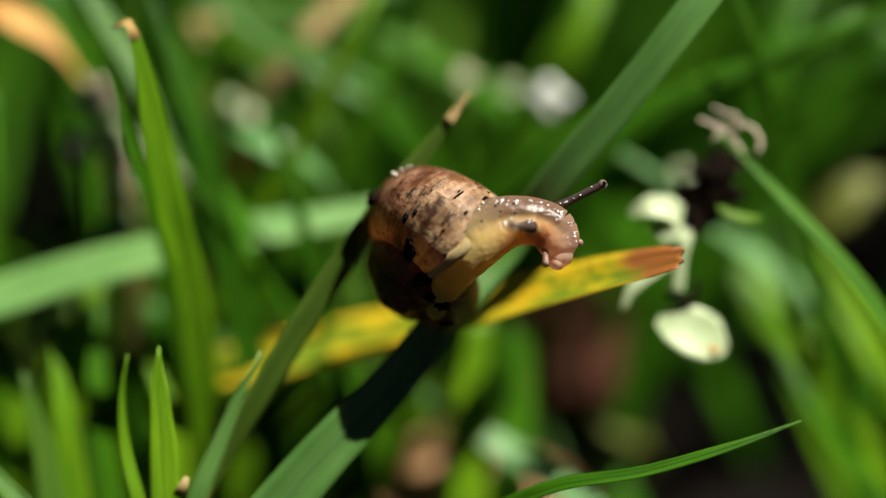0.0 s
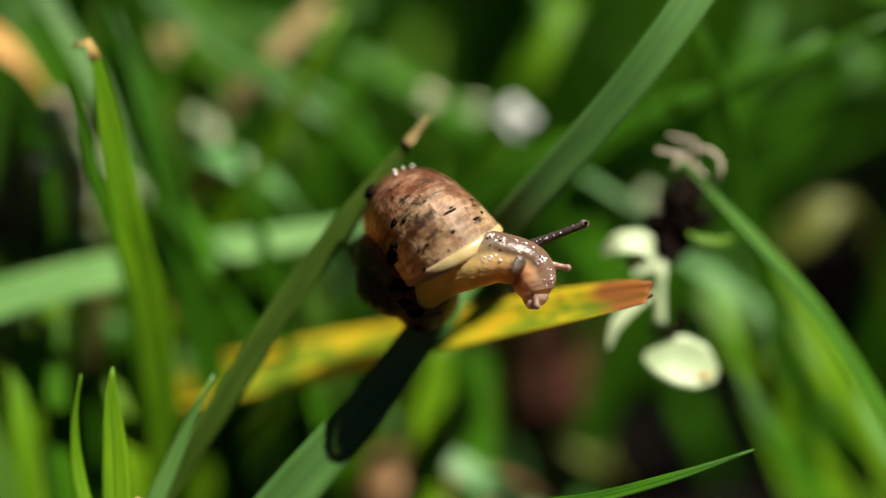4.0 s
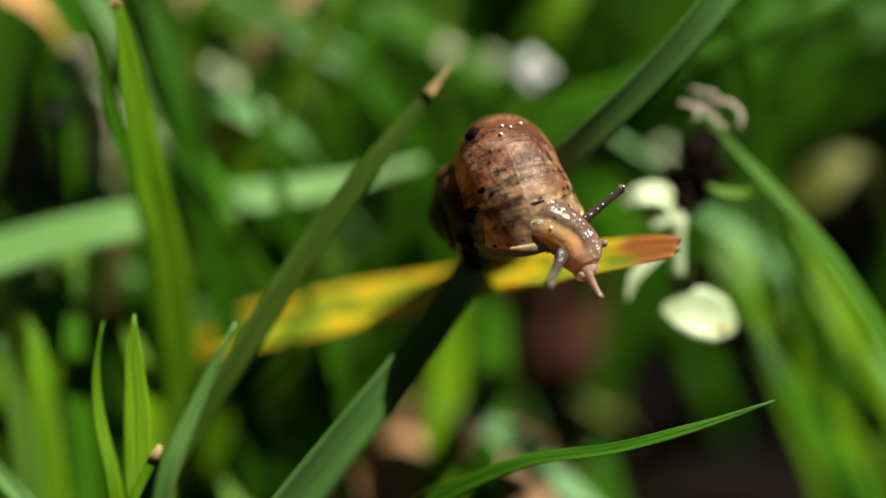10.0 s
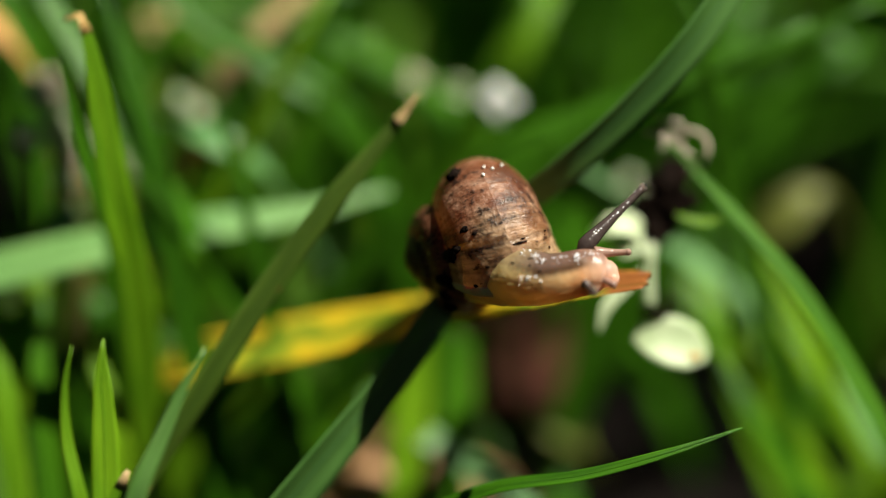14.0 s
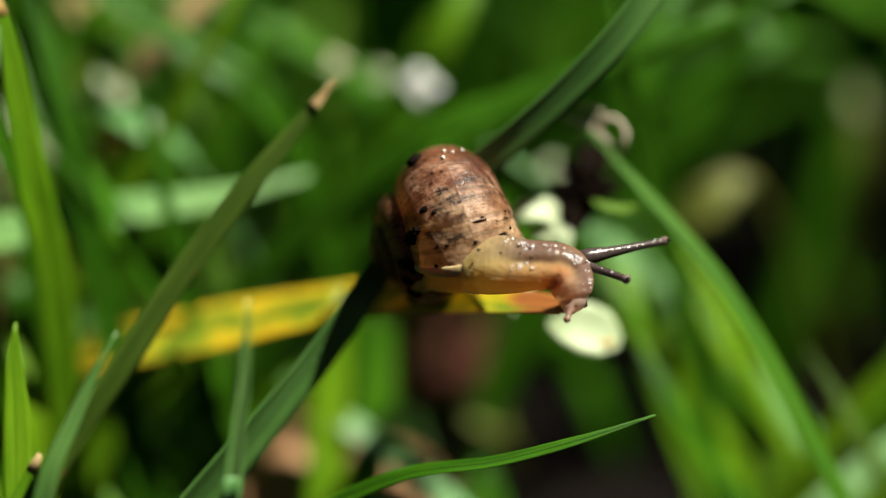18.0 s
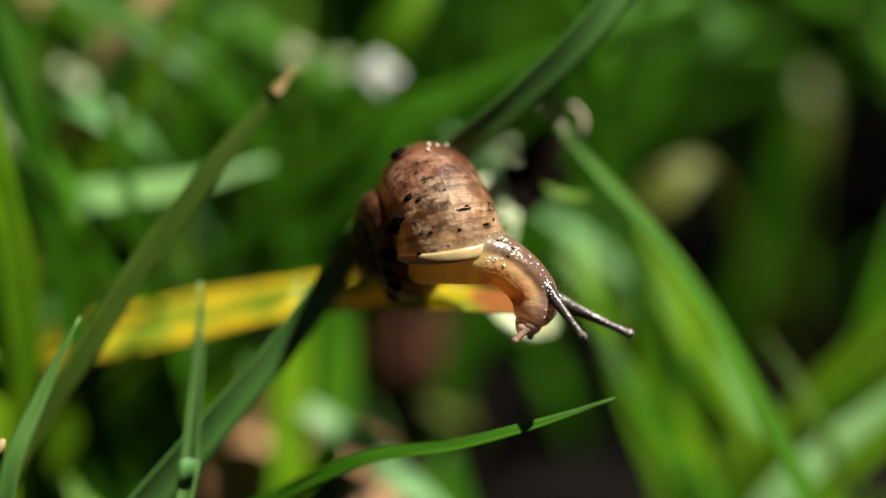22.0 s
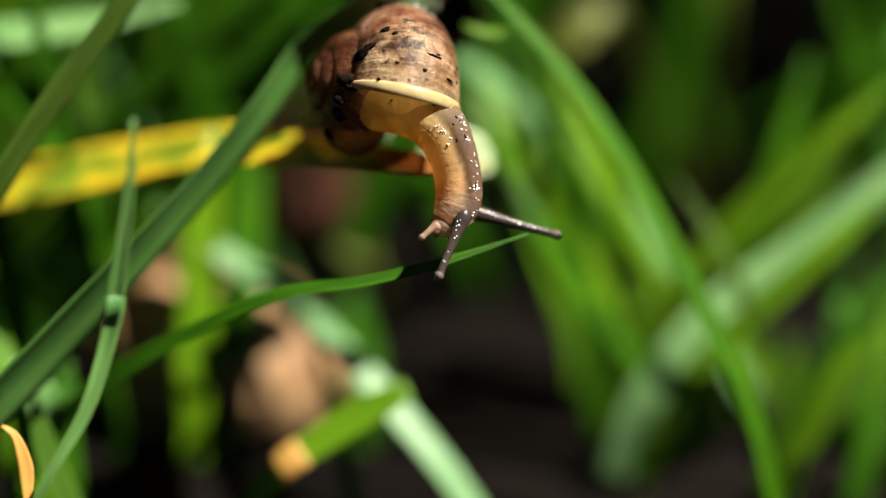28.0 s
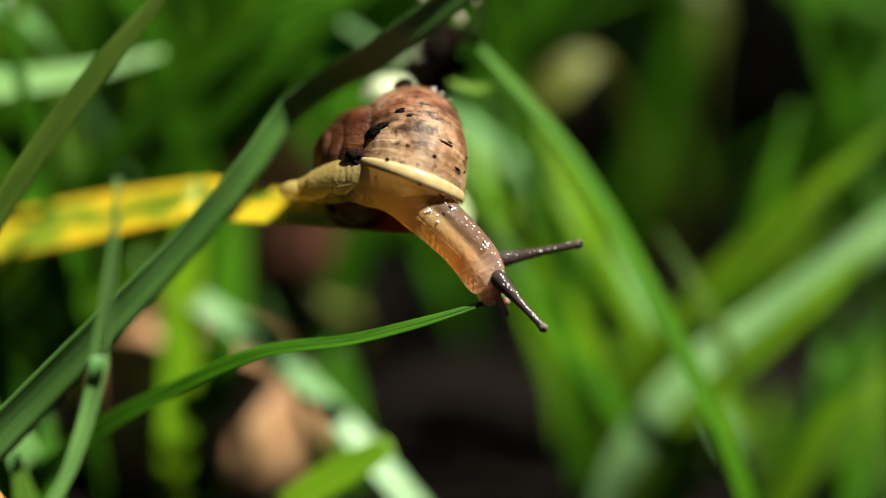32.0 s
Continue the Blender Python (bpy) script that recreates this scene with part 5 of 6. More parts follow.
snail_at(23, (8.51, -0.27, 3.0), (-0.95, -0.18, 0.24), (0.08, -0.99, -0.02), (5.85, -3.71, 3.1), (10.95, -2.39, 0.1), (14.56, -2.73, -0.4), (16.58, -5.45, -0.5), (16.3, -7.66, -0.6), (18.26, -5.85, 0.7), (23.7, -9.45, 0.7), (17.53, -5.24, -1.4), (18.46, -9.21, -3.0), (15.95, -7.45, -1.2), (15.32, -8.13, -1.8), (16.62, -7.46, 0.0), (16.34, -8.47, 0.0))
snail_at(24, (8.52, -0.63, 3.0), (-0.95, -0.16, 0.24), (0.05, -0.98, 0.2), (5.77, -3.79, 3.1), (11.03, -2.7, 0.1), (14.44, -3.04, -0.4), (17.47, -5.36, -0.5), (17.68, -6.96, -0.6), (19.78, -5.15, 0.7), (25.87, -6.53, 0.7), (18.62, -4.94, -1.4), (20.55, -5.76, -3.0), (18.04, -6.95, -1.2), (18.01, -8.23, -1.8), (17.72, -6.77, 0.0), (17.52, -7.58, 0.0))
snail_at(26.5, (10.52, -1.6, 3.0), (-0.93, 0.08, 0.26), (-0.05, -0.93, 0.25), (6.59, -3.97, 3.1), (12.26, -2.85, 0.1), (15.47, -4.2, -0.4), (16.51, -9.15, -0.5), (15.1, -11.16, -0.6), (18.22, -9.78, 0.7), (21.77, -13.28, 0.7), (16.65, -9.12, -1.4), (15.75, -11.28, -3.0), (14.58, -10.74, -1.2), (14.14, -11.33, -1.8), (15.54, -10.98, 0.0), (15.35, -11.79, 0.0))
snail_at(27, (10.64, -1.51, 3.0), (-0.92, 0.12, 0.25), (-0.1, -0.92, 0.25), (6.44, -4.03, 3.1), (12.42, -3.32, 0.1), (15.43, -5.08, -0.4), (16.27, -9.83, -0.5), (14.86, -11.86, -0.6), (17.57, -10.65, 0.7), (22.2, -14.36, 0.7), (16.41, -9.82, -1.4), (14.93, -13.4, -3.0), (14.42, -11.85, -1.2), (13.67, -12.64, -1.8), (15.1, -11.67, 0.0), (14.78, -12.48, 0.0))
snail_at(28, (11.3, -1.5, 3.0), (-0.9, 0.22, 0.25), (-0.2, -0.9, 0.25), (6.89, -4.31, 3.1), (13.16, -3.41, 0.1), (15.96, -5.16, -0.4), (17.21, -9.89, -0.5), (16.21, -11.91, -0.6), (18.72, -11.02, 0.7), (24.42, -12.51, 0.7), (17.76, -10.68, -1.4), (15.77, -15.38, -3.0), (15.57, -11.9, -1.2), (14.42, -12.87, -1.8), (16.25, -11.92, 0.0), (15.65, -12.73, 0.0))
snail_at(29, (12.06, -2.69, 3.0), (-0.88, 0.28, 0.25), (-0.28, -0.87, 0.25), (7.27, -5.3, 3.1), (13.83, -4.48, 0.1), (16.84, -6.23, -0.4), (18.08, -10.57, -0.5), (16.67, -12.19, -0.6), (19.07, -11.19, 0.7), (25.02, -12.48, 0.7), (17.82, -11.76, -1.4), (15.71, -16.8, -3.0), (16.03, -12.18, -1.2), (14.71, -12.85, -1.8), (16.71, -12.2, 0.0), (16.12, -13.01, 0.0))
snail_at(30, (12.08, -2.31, 3.0), (-0.87, 0.3, 0.25), (-0.3, -0.86, 0.25), (6.65, -4.83, 3.1), (13.32, -4.1, 0.1), (16.13, -6.25, -0.4), (18.58, -9.58, -0.5), (19.2, -11.99, -0.6), (20.72, -9.99, 0.7), (26.42, -9.01, 0.7), (19.33, -10.96, -1.4), (20.01, -16.08, -3.0), (18.87, -11.78, -1.2), (18.59, -12.85, -1.8), (19.46, -12.01, 0.0), (19.26, -12.82, 0.0))
snail_at(31, (12.51, -2.77, 4.0), (-0.87, 0.32, 0.25), (-0.32, -0.86, 0.25), (6.35, -5.28, 4.1), (13.4, -4.43, 1.1), (16.42, -6.57, 0.6), (18.88, -10.29, 0.5), (19.51, -12.9, 0.4), (20.62, -10.7, 1.7), (26.65, -10.6, 1.7), (19.75, -11.46, -0.4), (21.9, -15.8, -2.0), (19.22, -13.29, -0.2), (19.11, -15.07, -0.8), (19.97, -12.71, 1.0), (20.11, -13.92, 1.0))
snail_at(32, (13.04, -2.99, 4.0), (-0.87, 0.33, 0.25), (-0.32, -0.86, 0.25), (6.42, -5.46, 4.1), (13.46, -4.71, 1.1), (16.68, -7.23, 0.6), (19.53, -10.13, 0.5), (20.77, -12.52, 0.4), (21.46, -10.14, 1.7), (27.08, -8.95, 1.7), (20.47, -10.69, -0.4), (24.23, -14.79, -2.0), (21.04, -12.5, -0.2), (21.77, -14.07, -0.8), (21.22, -12.14, 1.0), (22.04, -13.34, 1.0))


def towards(d):
    return AXIS_U * d[0] + AXIS_V * d[1] - AXIS_W * d[2]


def snail_poses():
    rows = {}
    home = Matrix.Translation(snail.location).inverted()

    def put(ob, t, m):
        rows.setdefault(ob, []).append((t, home @ metres(m)))

    for t, centre, apex, mouth, line, horns, low in SNAIL_KEYS:
        a = towards(apex).normalized()
        f = towards(mouth)
        f = (f - a * f.dot(a)).normalized()
        y = -f
        x = y.cross(a)
        m = Matrix((x, y, a)).transposed().to_4x4()
        m.translation = at(centre) * 1000
        put(shell, t, m)
        path = spline(view_mm(line), 81)
        tan = np.gradient(path, axis=0)
        for (q, _, _), ring in zip(SNAIL_BODY, body_rings):
            k = round(q * 80)
            d = Vector(tan[k])
            flat = Vector((d.dot(AXIS_U), d.dot(AXIS_V)))
            back = AXIS_U * -flat.y + AXIS_V * flat.x - AXIS_W * flat.length * 0.15
            put(ring, t, frame_of(path[k], d, back))
        for h, (root, tip) in zip(tentacles, horns):
            p, q = at(root) * 1000, at(tip) * 1000
            put(h, t, frame_of(q, q - p, AXIS_V * 0.6 - AXIS_W))
        for h, (root, tip) in zip(feelers, low):
            p, q = at(root) * 1000, at(tip) * 1000
            d = (q - p).normalized()
            put(h, t, frame_of(q - d * 0.22, d, AXIS_V * 0.6 - AXIS_W))
    return rows


def motions():
    for ob, rows in snail_poses().items():
        walk(ob, rows)
    # the seedling swings from its curled root
    pivot = Matrix.Translation(at((18.44, 8.09, 10.50)))
    hung = Matrix.Translation(seedling.location)
    walk(seedling, [(t, pivot @ Matrix.Rotation(radians(a), 4, -AXIS_W) @ pivot.inverted() @ hung) for t, a in (
        (0, -5), (0.5, -1), (1, 0), (2, -3.6), (3, 0.7), (4, 4), (5, 0), (6, 5.9), (7, 0), (8, 1.6), (9, 3.6), (10, 3.9), (11, 3.5), (12, 8.3), (13, -1.2), (14, 5.5), (15, 0), (16, 6), (17, 1),
        (17.8, 9), (18, 4.5), (18.5, 2), (19, 23), (19.4, 6), (20, -1.3), (20.5, 2), (21, 8.7), (22, -1.8), (23, 4), (24, 5.6), (26, 2), (28, 5), (30, 1), (32, 3))])
    # the thin blade springs upright and then sways a little
    foot = Matrix.Translation(node_blade.location)
    walk(node_blade, [(t, foot @ Matrix.Rotation(radians(a), 4, -AXIS_W)) for t, a in (
        (0, 48), (15.2, 48), (16, 40), (17.2, 6), (18, 1), (18.4, -2), (19, 0), (19.5, -2), (20, 1), (21, 0), (22, 2), (24, -1), (26, 2), (28, 0), (30, 1), (32, 0))])
    # the broad blade is pushed aside by the snail, and turns its face from the sun
    ankle = Matrix.Translation(at((-4.7, -10.0, 6.0)))
    stem = Matrix.Translation(prop_blade.location)
    reach = (at((17.84, 16.54, 5.0)) - at((-4.7, -10.0, 6.0))).normalized()
    walk(prop_blade, [(t, Matrix.Translation(AXIS_U * d * 0.001) @ ankle @ Matrix.Rotation(radians(a), 4, -AXIS_W) @ Matrix.Rotation(radians(r), 4, reach) @ ankle.inverted() @ stem) for t, d, a, r in (
        (0, -2.6, 0.0, -4), (3, -1.5, 0.6, 2), (6, -0.1, 1.0, 22), (9, 0.7, 0.2, 30), (12, 1.2, -0.6, 33), (15, 1.6, -1.1, 37), (18, 2.0, -1.6, 40), (23, 2.3, -3.3, 41), (27, 2.8, -4.6, 41), (30, 3.0, -6.0, 41), (32, 3.0, -6.2, 41))])
    rest = yellow_leaf.location.copy()
    walk(yellow_leaf, [(t, Matrix.Translation(rest - AXIS_V * d * 0.001 + AXIS_U * e * 0.001)) for t, d, e in ((0, 0.0, -1.2), (1.5, 0.0, -0.9), (5, 0.0, -0.3), (15, 0.0, 0.0), (19, 0.4, 0.0), (23, 0.9, 0.0), (27, 1.5, 0.0), (32, 1.6, 0.0))])
    home = Matrix.Translation(rest).inverted()
    tracks = [[] for _ in leaf_pieces]
    for t in [k[0] for k in LEAF_KEYS]:
        for track, m in zip(tracks, leaf_poses(t)):
            track.append((t, home @ m))
    for ob, rows in zip(leaf_pieces, tracks):
        walk(ob, rows)


# ---- the uprooted seedling hung up on a grass blade ----
def tube(points, radius, mat, name, n=26, m=9, flat=1.0):
    """A round strand through points in metres; radius in mm, one value or several along it."""
    path = spline(points, n)
    rr = np.interp(np.linspace(0, 1, n), np.linspace(0, 1, len(radius)), radius) * 0.001
    tan = np.gradient(path, axis=0)
    tan /= np.linalg.norm(tan, axis=1)[:, None]
    side = np.cross(tan, np.array(-AXIS_W))
    side /= np.maximum(np.linalg.norm(side, axis=1), 1e-6)[:, None]
    nor = np.cross(side, tan)
    verts, faces = [], []
    for i in range(n):
        for j in range(m):
            a = 2 * math.pi * j / m
            verts.append(path[i] + (side[i] * math.cos(a) + nor[i] * math.sin(a) * flat) * rr[i])
    for i in range(n - 1):
        for j in range(m):
            b = (j + 1) % m
            faces.append((i * m + j, i * m + b, (i + 1) * m + b, (i + 1) * m + j))
    faces += [tuple(range(m))[::-1], tuple((n - 1) * m + j for j in range(m))]
    return mesh_from(name, verts, faces, mat)


def local(points, origin):
    return [at(p) - origin for p in points]


def leaflet(points, widths, mat, origin, name, twists=(0, 0), fold=0.3, thick=0.2, rows=22):
    path = spline([tuple(q * 1000) for q in local(points, origin)], rows)
    v, f, uv = ribbon(path, widths, twists, fold, thick, across=9, facing=-AXIS_W + SUN_TO * 0.45)
    return mesh_from(name, [q * 0.001 for q in v], f, mat, uv)


def lump(name, size, mat, seed, rough=0.6, seg=26):
    """A crumbly lump, mm."""
    verts, faces, rings = [], [], seg // 2
    for i in range(rings + 1):
        th = math.pi * i / rings
        for j in range(seg):
            ph = 2 * math.pi * j / seg
            d = Vector((math.sin(th) * math.cos(ph), math.sin(th) * math.sin(ph), math.cos(th)))
            k = 1 + rough * (noise.noise(d * 1.7 + Vector((seed, 0, 0))) + 0.6 * noise.noise(d * 4.5 + Vector((0, seed, 0))) + 0.35 * noise.noise(d * 11 + Vector((0, 0, seed))))
            verts.append([d[a] * size[a] * k * 0.001 for a in range(3)])
    for i in range(rings):
        for j in range(seg):
            k = (j + 1) % seg
            faces.append((i * seg + j, (i + 1) * seg + j, (i + 1) * seg + k, i * seg + k))
    return mesh_from(name, verts, faces, mat, smooth=False)


def make_seedling():
    o = at((16.59, 4.49, 11.00))
    thing = new("seedling")
    thing.location = o
    tagged(thing, "uprooted pale seedling with soil on its roots, hung on a blade", "seedling")
    clump = part("soil_clump", lump("soil_clump", (1.5, 1.6, 1.9), CRUMB, 3.3), thing, "black crumbly soil clump")
    clump.matrix_basis = Matrix.Translation(at((17.53, 4.78, 14.00)) - o)
    for k, (p, s) in enumerate((((16.73, 3.14, 13.50), (1.35, 1.3, 1.6)), ((16.12, 1.60, 12.00), (0.9, 0.9, 1.2)), ((15.43, 4.05, 12.00), (0.6, 0.6, 0.6)), ((19.02, 3.73, 14.00), (0.9, 0.8, 0.9)), ((18.86, 6.19, 14.00), (0.9, 0.9, 0.9)))):
        part("soil_clump", lump("soil_clump", s, CRUMB, 7.1 + k), thing).matrix_basis = Matrix.Translation(at(p) - o)
    for pts, r in (
        ([(16.04, 9.11, 10.00), (17.24, 8.81, 10.00), (18.45, 8.59, 10.00)], (0.18, 0.2, 0.15)),
        ([(17.32, 8.64, 10.00), (17.54, 8.07, 9.80), (17.04, 7.66, 9.70)], (0.16, 0.14, 0.1)),
        ([(18.75, 7.62, 11.00), (18.89, 8.64, 10.50), (19.75, 8.85, 10.00), (20.58, 7.95, 10.00), (20.44, 6.90, 10.00), (19.81, 5.76, 11.50)], (0.22, 0.26, 0.28, 0.28, 0.24, 0.2)),
        ([(17.80, 8.47, 10.00), (18.63, 7.79, 10.40), (19.44, 6.86, 10.60), (19.28, 5.62, 12.00)], (0.2, 0.24, 0.24, 0.2)),
        ([(17.01, 10.15, 11.00), (17.89, 9.82, 11.00), (18.86, 9.48, 11.00), (18.92, 8.34, 11.00)], (0.1, 0.14, 0.2, 0.2)),
        ([(15.32, 5.64, 11.00), (15.74, 5.13, 11.50), (16.25, 4.73, 12.00)], (0.05, 0.12, 0.2)),
    ):
        part("rootlet", tube(local(pts, o), tuple(0.68 * x for x in r), ROOTLET, "rootlet"), thing)
    part("bract", leaflet([(17.80, 2.87, 10.00), (18.83, 2.33, 10.00), (20.12, 2.07, 10.00), (21.09, 2.22, 10.00)], (0.2, 0.6, 0.75, 0.3), LIME, o, "bract"), thing, "small yellow-green bract")
    part("stem", tube(local([(16.04, 1.28, 12.00), (15.72, 0.25, 11.00), (15.41, -1.56, 11.00), (15.29, -3.58, 11.00)], o), (0.35, 0.45, 0.5, 0.5), PETAL, "stem"), thing, "pale fleshy stem")
    part("seed_leaf", leaflet([(11.45, 1.81, 11.00), (12.89, 2.43, 10.50), (14.53, 2.25, 11.00), (15.36, 1.28, 11.50)], (0.5, 1.7, 2.0, 1.4), PETAL, o, "seed_leaf", (0, 20)), thing, "pale cream seed leaf, seen from below")
    part("seed_leaf", leaflet([(12.92, 0.91, 11.50), (13.90, 0.64, 11.00), (14.72, 0.88, 11.00), (15.44, 1.36, 11.50)], (0.4, 1.2, 1.4, 0.8), PETAL, o, "seed_leaf", (0, -20)), thing, "pale cream seed leaf, seen from below")
    part("seed_leaf", leaflet([(15.21, -1.15, 11.00), (13.43, -2.14, 10.50), (11.97, -3.53, 10.00), (11.34, -5.22, 10.00)], (0.5, 1.0, 0.95, 0.3), PETAL, o, "seed_leaf", (0, 30)), thing, "narrow pale leaf with a brown tip")
    disc = part("seed_leaf", leaflet([(14.14, -5.58, 10.50), (14.96, -5.83, 10.00), (16.35, -6.42, 9.80), (17.96, -7.05, 10.00), (19.16, -7.67, 10.50)], (1.4, 3.4, 4.0, 3.5, 1.0), PETAL, o, "seed_leaf", (0, 0), 0.18), thing, "round pale cream seed leaf with brown bite marks")
    part("bite_mark", lump("bite_mark", (0.5, 0.25, 0.2), ORANGE_LEAF, 4.5, 0.5, 12), disc).matrix_basis = Matrix.Translation(at((18.13, -7.65, 9.70)) - o)
    part("withered_sepal", tube(local([(14.41, -3.89, 10.50), (15.39, -4.07, 10.00), (16.40, -4.12, 10.00), (16.69, -3.40, 10.00), (16.74, -2.64, 10.00)], o), (0.15, 0.35, 0.35, 0.25, 0.2), CRUMB, "withered_sepal"), thing, "dark withered sepal")
    return thing


seedling = make_seedling()


# ---- small pale flowers and litter in the lawn behind ----
def petals(label, centre, mat, size, count, seed, stalk=True):
    rng = random.Random(seed)
    o = at(centre)
    thing = new("small_flower")
    base = Vector((o.x + 0.004, o.y + 0.006, 0))
    thing.location = base
    tagged(thing, label, "flower", "small pale flowers")
    for k in range(count):
        a = 2 * math.pi * (k + rng.random() * 0.4) / count
        d = AXIS_U * math.cos(a) + AXIS_V * math.sin(a)
        p0, p2 = o + d * 0.0003, o + d * size * 0.001 + AXIS_W * 0.0004
        p1 = (p0 + p2) / 2 - AXIS_W * 0.0003
        path = spline([tuple((p - base) * 1000) for p in (p0, p1, p2)], 12)
        v, f, uv = ribbon(path, (0.5, size * 0.8, size * 0.75, 0.3), (rng.uniform(-25, 25),) * 2, 0.3, 0.16, facing=-AXIS_W + SUN_TO)
        part("petal", mesh_from("petal", [q * 0.001 for q in v], f, mat, uv), thing)
    if stalk:
        part("stalk", tube([o - base + AXIS_W * 0.0006, (o - base) * 0.5 + Vector((0.001, 0.002, 0)), Vector((0, 0, -0.001))], (0.25, 0.3, 0.35), GRASS, "stalk"), thing, "thin green stalk")
    return thing


petals("small white flower in the lawn", (5.70, 11.80, 25.00), WHITE_PETAL, 1.5, 5, 1)
petals("small white flower beside another", (2.55, 12.60, 25.00), PETAL, 0.9, 4, 2)
petals("small dull white flower, half withered", (-0.85, 13.50, 26.00), ROOTLET, 0.9, 4, 3)
petals("pale flower bud against a dark gap", (-19.09, 10.84, 26.00), PETAL, 2.0, 4, 4)
petals("pale flower bud low in the lawn", (-23.10, 6.83, 24.00), PETAL, 1.4, 3, 5)
petals("pale cream bud near the top of the lawn", (-21.07, 17.66, 26.00), STRAW, 1.5, 3, 6)
petals("dull pale flower behind the stalks", (16.32, 4.80, 30.00), PETAL, 1.5, 4, 8)


def litter(label, name, mat, points, widths, category="leaf", twists=(0, 10), fold=0.4, droop=0.5):
    p = view_mm(points)
    whole = spline(to_ground(p, droop), 60)
    share = np.linalg.norm(np.diff(p, axis=0), axis=1).sum() / np.linalg.norm(np.diff(whole, axis=0), axis=1).sum()
    ws = [float(np.interp(t / share, np.linspace(0, 1, len(widths)), widths)) if t < share else max(0.3, widths[-1] * (1 - (t - share) / 0.1)) for t in np.linspace(0, 1, 30)]
    return tagged(blade(label, points, ws, mat, twists, fold, name=name, rows=40, thick=0.22, droop=droop, group=""), label, category)


litter("orange-yellow dead leaf among the stems", "dead_leaf", ORANGE_LEAF, [(-37.75, 19.60, 22.00), (-34.74, 18.02, 22.00), (-31.75, 15.80, 22.00)], (1.0, 2.6, 2.4, 0.6))
litter("orange dead leaf scrap in the lawn", "dead_leaf", ORANGE_LEAF, [(-17.13, 9.82, 26.00), (-17.83, 7.64, 26.00), (-18.81, 5.92, 27.00)], (0.8, 2.2, 1.8, 0.5))
litter("dry straw-coloured stalk leaning in the lawn", "dry_stalk", STRAW, [(-9.26, 20.96, 28.00), (-12.28, 17.90, 27.00), (-15.33, 14.50, 27.00), (-17.58, 11.58, 28.00)], (1.2, 1.5, 1.6, 1.6, 1.4), "stalk")
litter("pale green leaf beneath the broad blade", "small_leaf", GLAUCOUS, [(-18.49, 9.37, 22.00), (-15.91, 8.23, 21.00), (-13.04, 6.97, 22.00)], (1.0, 2.4, 2.4, 1.2))
litter("pale green leaf at the foot of the blades", "small_leaf", GLAUCOUS, [(-26.37, 3.32, 20.00), (-27.64, 2.08, 20.00), (-28.82, 0.02, 21.00)], (1.4, 2.6, 2.4, 1.4))
litter("olive leaf low in the lawn", "small_leaf", OLIVE_LEAF, [(8.88, -12.28, 34.00), (10.61, -13.85, 33.00), (12.88, -15.51, 34.00)], (1.2, 3.2, 3.0, 1.0))
litter("olive leaf in the gap behind", "small_leaf", OLIVE_LEAF, [(25.65, 0.70, 32.00), (28.72, 3.09, 31.00), (31.56, 5.08, 32.00)], (1.2, 3.2, 3.0, 1.0))
litter("olive-brown leaf in the lawn", "small_leaf", OLIVE_LEAF, [(41.62, 13.44, 44.00), (42.29, 9.66, 43.00), (42.27, 5.96, 44.00)], (0.8, 1.8, 1.8, 0.8))
litter("curled orange dead grass tip", "dead_tip", ORANGE_LEAF, [(-14.91, -26.24, -2.00), (-14.11, -26.83, -2.00), (-13.55, -28.42, -2.00), (-13.30, -30.01, -2.00), (-13.17, -32.00, -2.00)], (0.3, 0.7, 1.1, 1.3, 1.0, 0.8), "leaf", (10, 60), 0.7, 0.2)
litter("dry pinkish leaf tip curled over a blade", "dead_tip", STRAW, [(36.09, -22.72, 24.00), (37.35, -22.24, 23.50), (38.54, -23.15, 24.00), (39.15, -24.98, 25.00)], (0.8, 2.0, 2.0, 1.2))
litter("yellow-green leaf in the sunny corner", "small_leaf", LIME, [(53.53, -22.92, 30.00), (50.37, -26.58, 30.00), (48.30, -31.21, 31.00)], (1.6, 3.8, 3.8, 2.2))

litter("bright green leaf low beside the thin blade", "small_leaf", GLAUCOUS, [(-14.99, -22.39, 12.00), (-13.31, -24.48, 12.00), (-12.50, -27.48, 13.00)], (1.0, 2.6, 2.8, 1.4), droop=0.3)
for k, (p, r) in enumerate((((-30.28, 8.60, 20.00), 0.9), ((-28.98, 12.35, 20.00), 1.1), ((-28.16, 10.67, 20.00), 1.0), ((-28.31, 9.00, 20.00), 0.8), ((-26.93, 8.68, 20.00), 0.9), ((-26.74, 7.09, 20.00), 0.7), ((-27.26, 5.63, 20.00), 0.8), ((-21.67, 7.51, 22.00), 0.9))):
    o = at(p)
    thing = new("moss_tuft")
    thing.location = (o.x, o.y, 0)
    tagged(thing, "pale cream dried moss tuft on its stem", "moss", "dried moss tufts")
    part("tuft", lump("tuft", (r, r, r * 1.2), ROOTLET if k % 2 else PETAL, 4.4 + k, 0.7, 18), thing).location = (0, 0, o.z)
    part("moss_stem", tube([Vector((0, 0, o.z)), Vector((0.001, 0, o.z * 0.5)), Vector((0.0005, 0, -0.001))], (0.2, 0.2, 0.25), STRAW, "moss_stem"), thing, "thin dry stem")


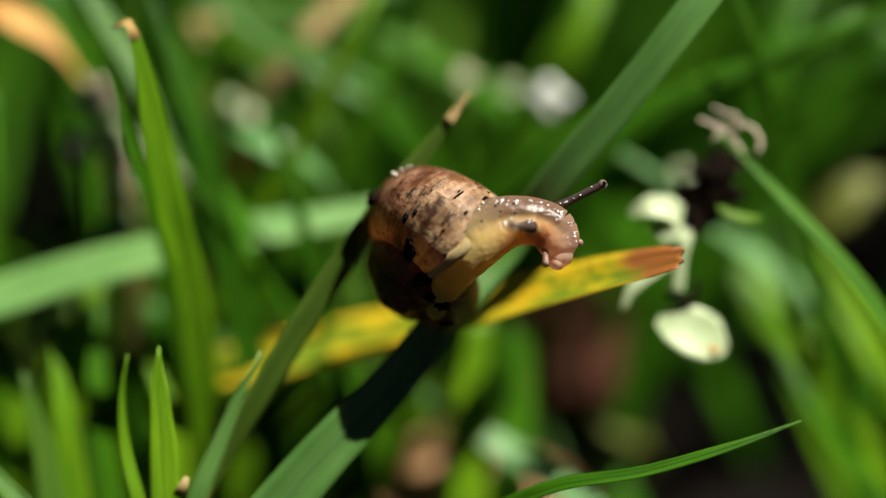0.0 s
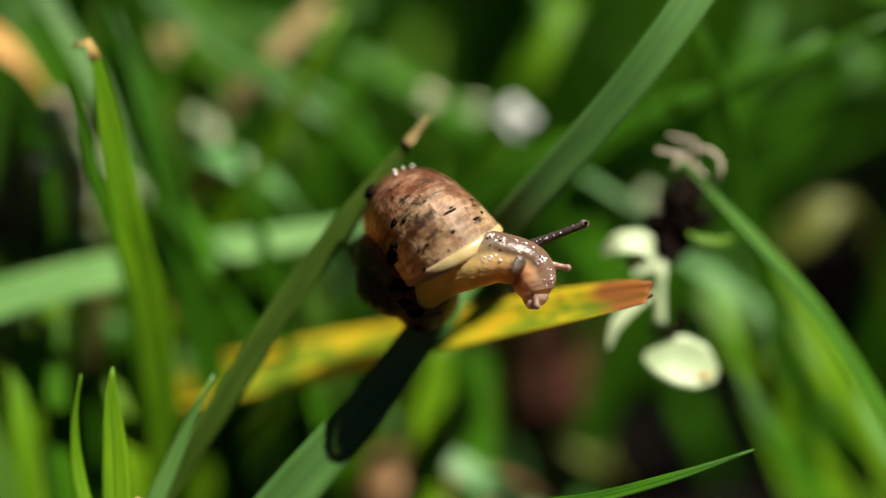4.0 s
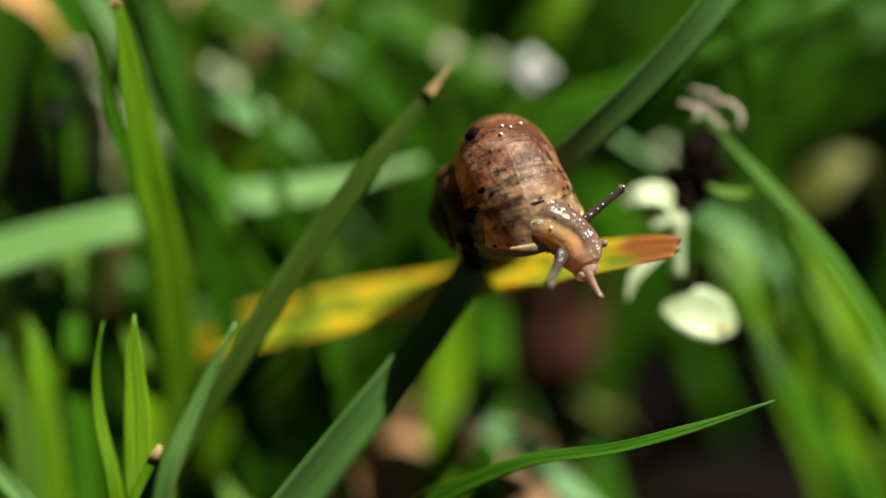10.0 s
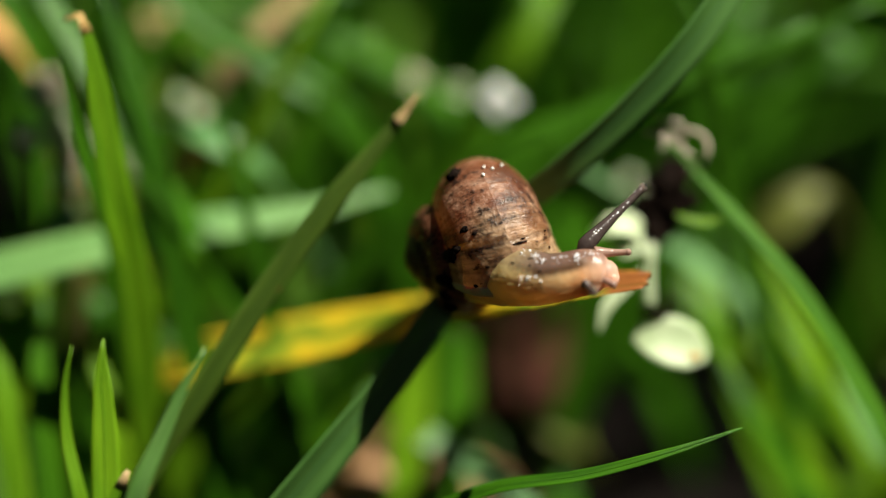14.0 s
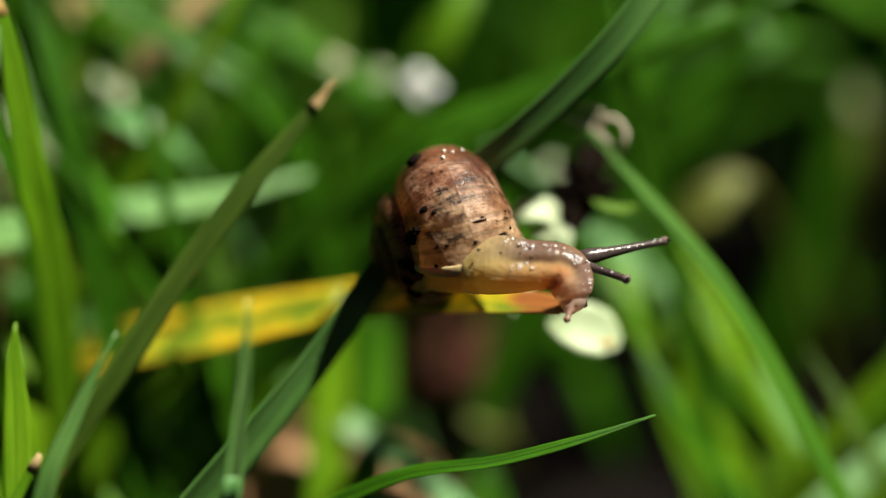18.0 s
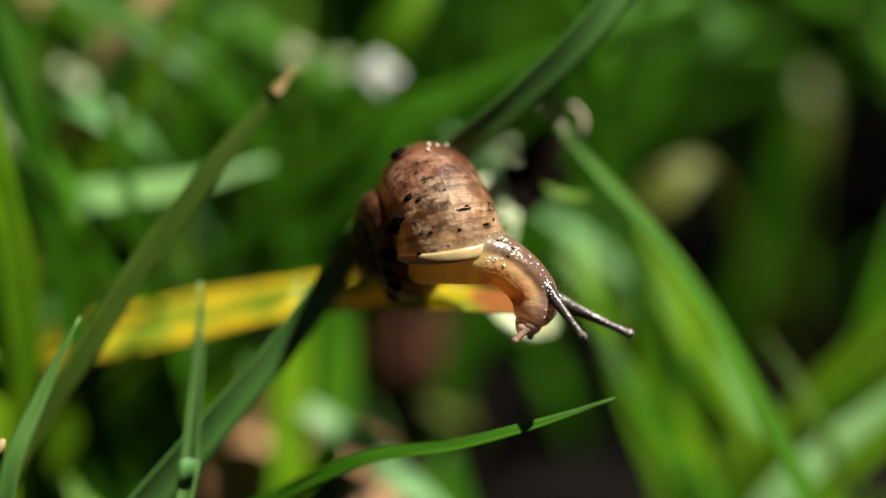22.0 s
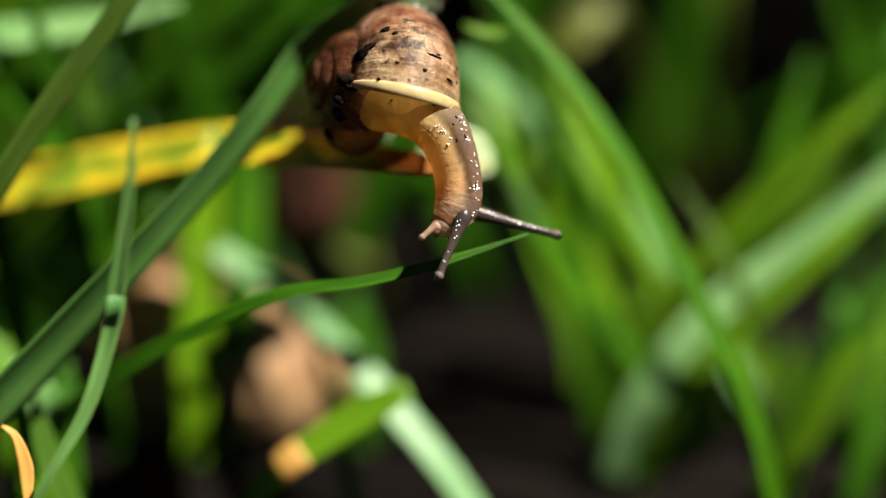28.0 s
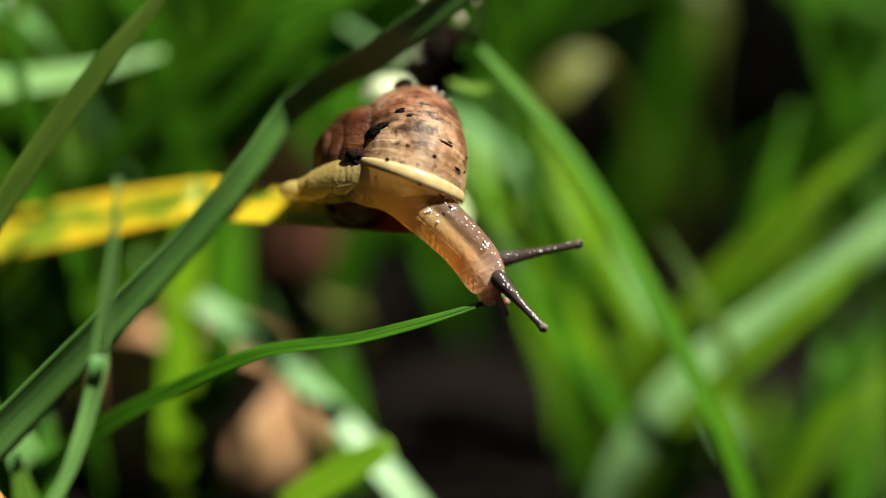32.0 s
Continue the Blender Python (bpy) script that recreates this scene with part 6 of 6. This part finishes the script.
# ---- the curled dead leaf on the soil ----
def make_dead_leaf():
    o = at((0.40, -21.60, 25.00))
    base = Vector((o.x, o.y, 0))
    thing = new("curled_dead_leaf")
    thing.location = base
    tagged(thing, "large curled brown dead leaf lying on the soil", "leaf")
    verts, faces, n, m = [], [], 40, 14
    high = o.z + 0.0035
    for layer in (0, 1):
        for i in range(n + 1):
            a = math.pi * (i / n) * 1.12 - 0.12
            for j in range(m + 1):
                t = j / m
                r = 0.0078 * (1 + 0.10 * math.sin(3 * a + 2 * t) + 0.05 * noise.noise((a * 2, t * 4, 1))) * (0.30 + 0.70 * min(1.0, 2.4 * t) ** 0.5) - layer * 0.00025
                rag = 0.0009 * noise.noise((a * 6, layer, 2)) if j == 0 else 0
                x = math.cos(a) * r * 1.3 - 0.001
                z = max(-0.001, math.sin(a) * (r + (high - 0.0078) * min(1.0, 0.4 + 1.5 * t)))
                verts.append((x, -0.003 + t * 0.012 + rag, z))
    w = m + 1
    off = (n + 1) * w
    for i in range(n):
        for j in range(m):
            q = i * w + j
            faces.append((q, q + 1, q + w + 1, q + w))
            faces.append((off + q, off + q + w, off + q + w + 1, off + q + 1))
        q = i * w
        faces.append((q, q + w, off + q + w, off + q))
        q = i * w + m
        faces.append((q, off + q, off + q + w, q + w))
    part("leaf_blade", mesh_from("leaf_blade", verts, faces, TAN_LEAF), thing, "tan papery leaf rolled into an arch")
    part("leaf_vein", tube([Vector((0.001, 0.002, high - 0.0004)), Vector((0.0008, 0.0055, high + 0.0002)), Vector((0.0005, 0.009, high + 0.0002))], (0.22, 0.25, 0.2), STRAW, "leaf_vein"), thing, "pale midrib")
    return thing


make_dead_leaf()

for k, (p, s) in enumerate((((7.6, -8.6, 62.00), (5.2, 4.2, 4.0)), ((9.6, -12.6, 56.00), (4.2, 3.6, 3.2)), ((5.2, -6.6, 66.00), (4.0, 3.6, 3.0)), ((11.5, -10.0, 60.00), (3.6, 3.4, 2.8)), ((7.0, -13.0, 55.0), (3.0, 2.6, 2.2)))):
    o = at(p)
    ob = new("earth_clod", lump("earth_clod", s, RED_EARTH, 20.0 + k, 0.4))
    ob.location = (o.x, o.y, s[2] * 0.0006)
    tagged(ob, "reddish-brown clod of earth on the soil", "soil", "earth clods")
rng_clods = random.Random(11)
for k in range(70):
    x, y = rng_clods.uniform(-0.05, 0.07), rng_clods.uniform(0.0, 0.13)
    r = rng_clods.uniform(0.8, 2.6)
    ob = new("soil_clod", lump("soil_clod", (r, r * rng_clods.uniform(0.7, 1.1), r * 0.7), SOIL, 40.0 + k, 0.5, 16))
    ob.location = (x, y, -0.0005 + r * 0.0002)
    tagged(ob, "small dark clod of soil, blackened for shade like the ground", "soil", "soil clods")


motions()
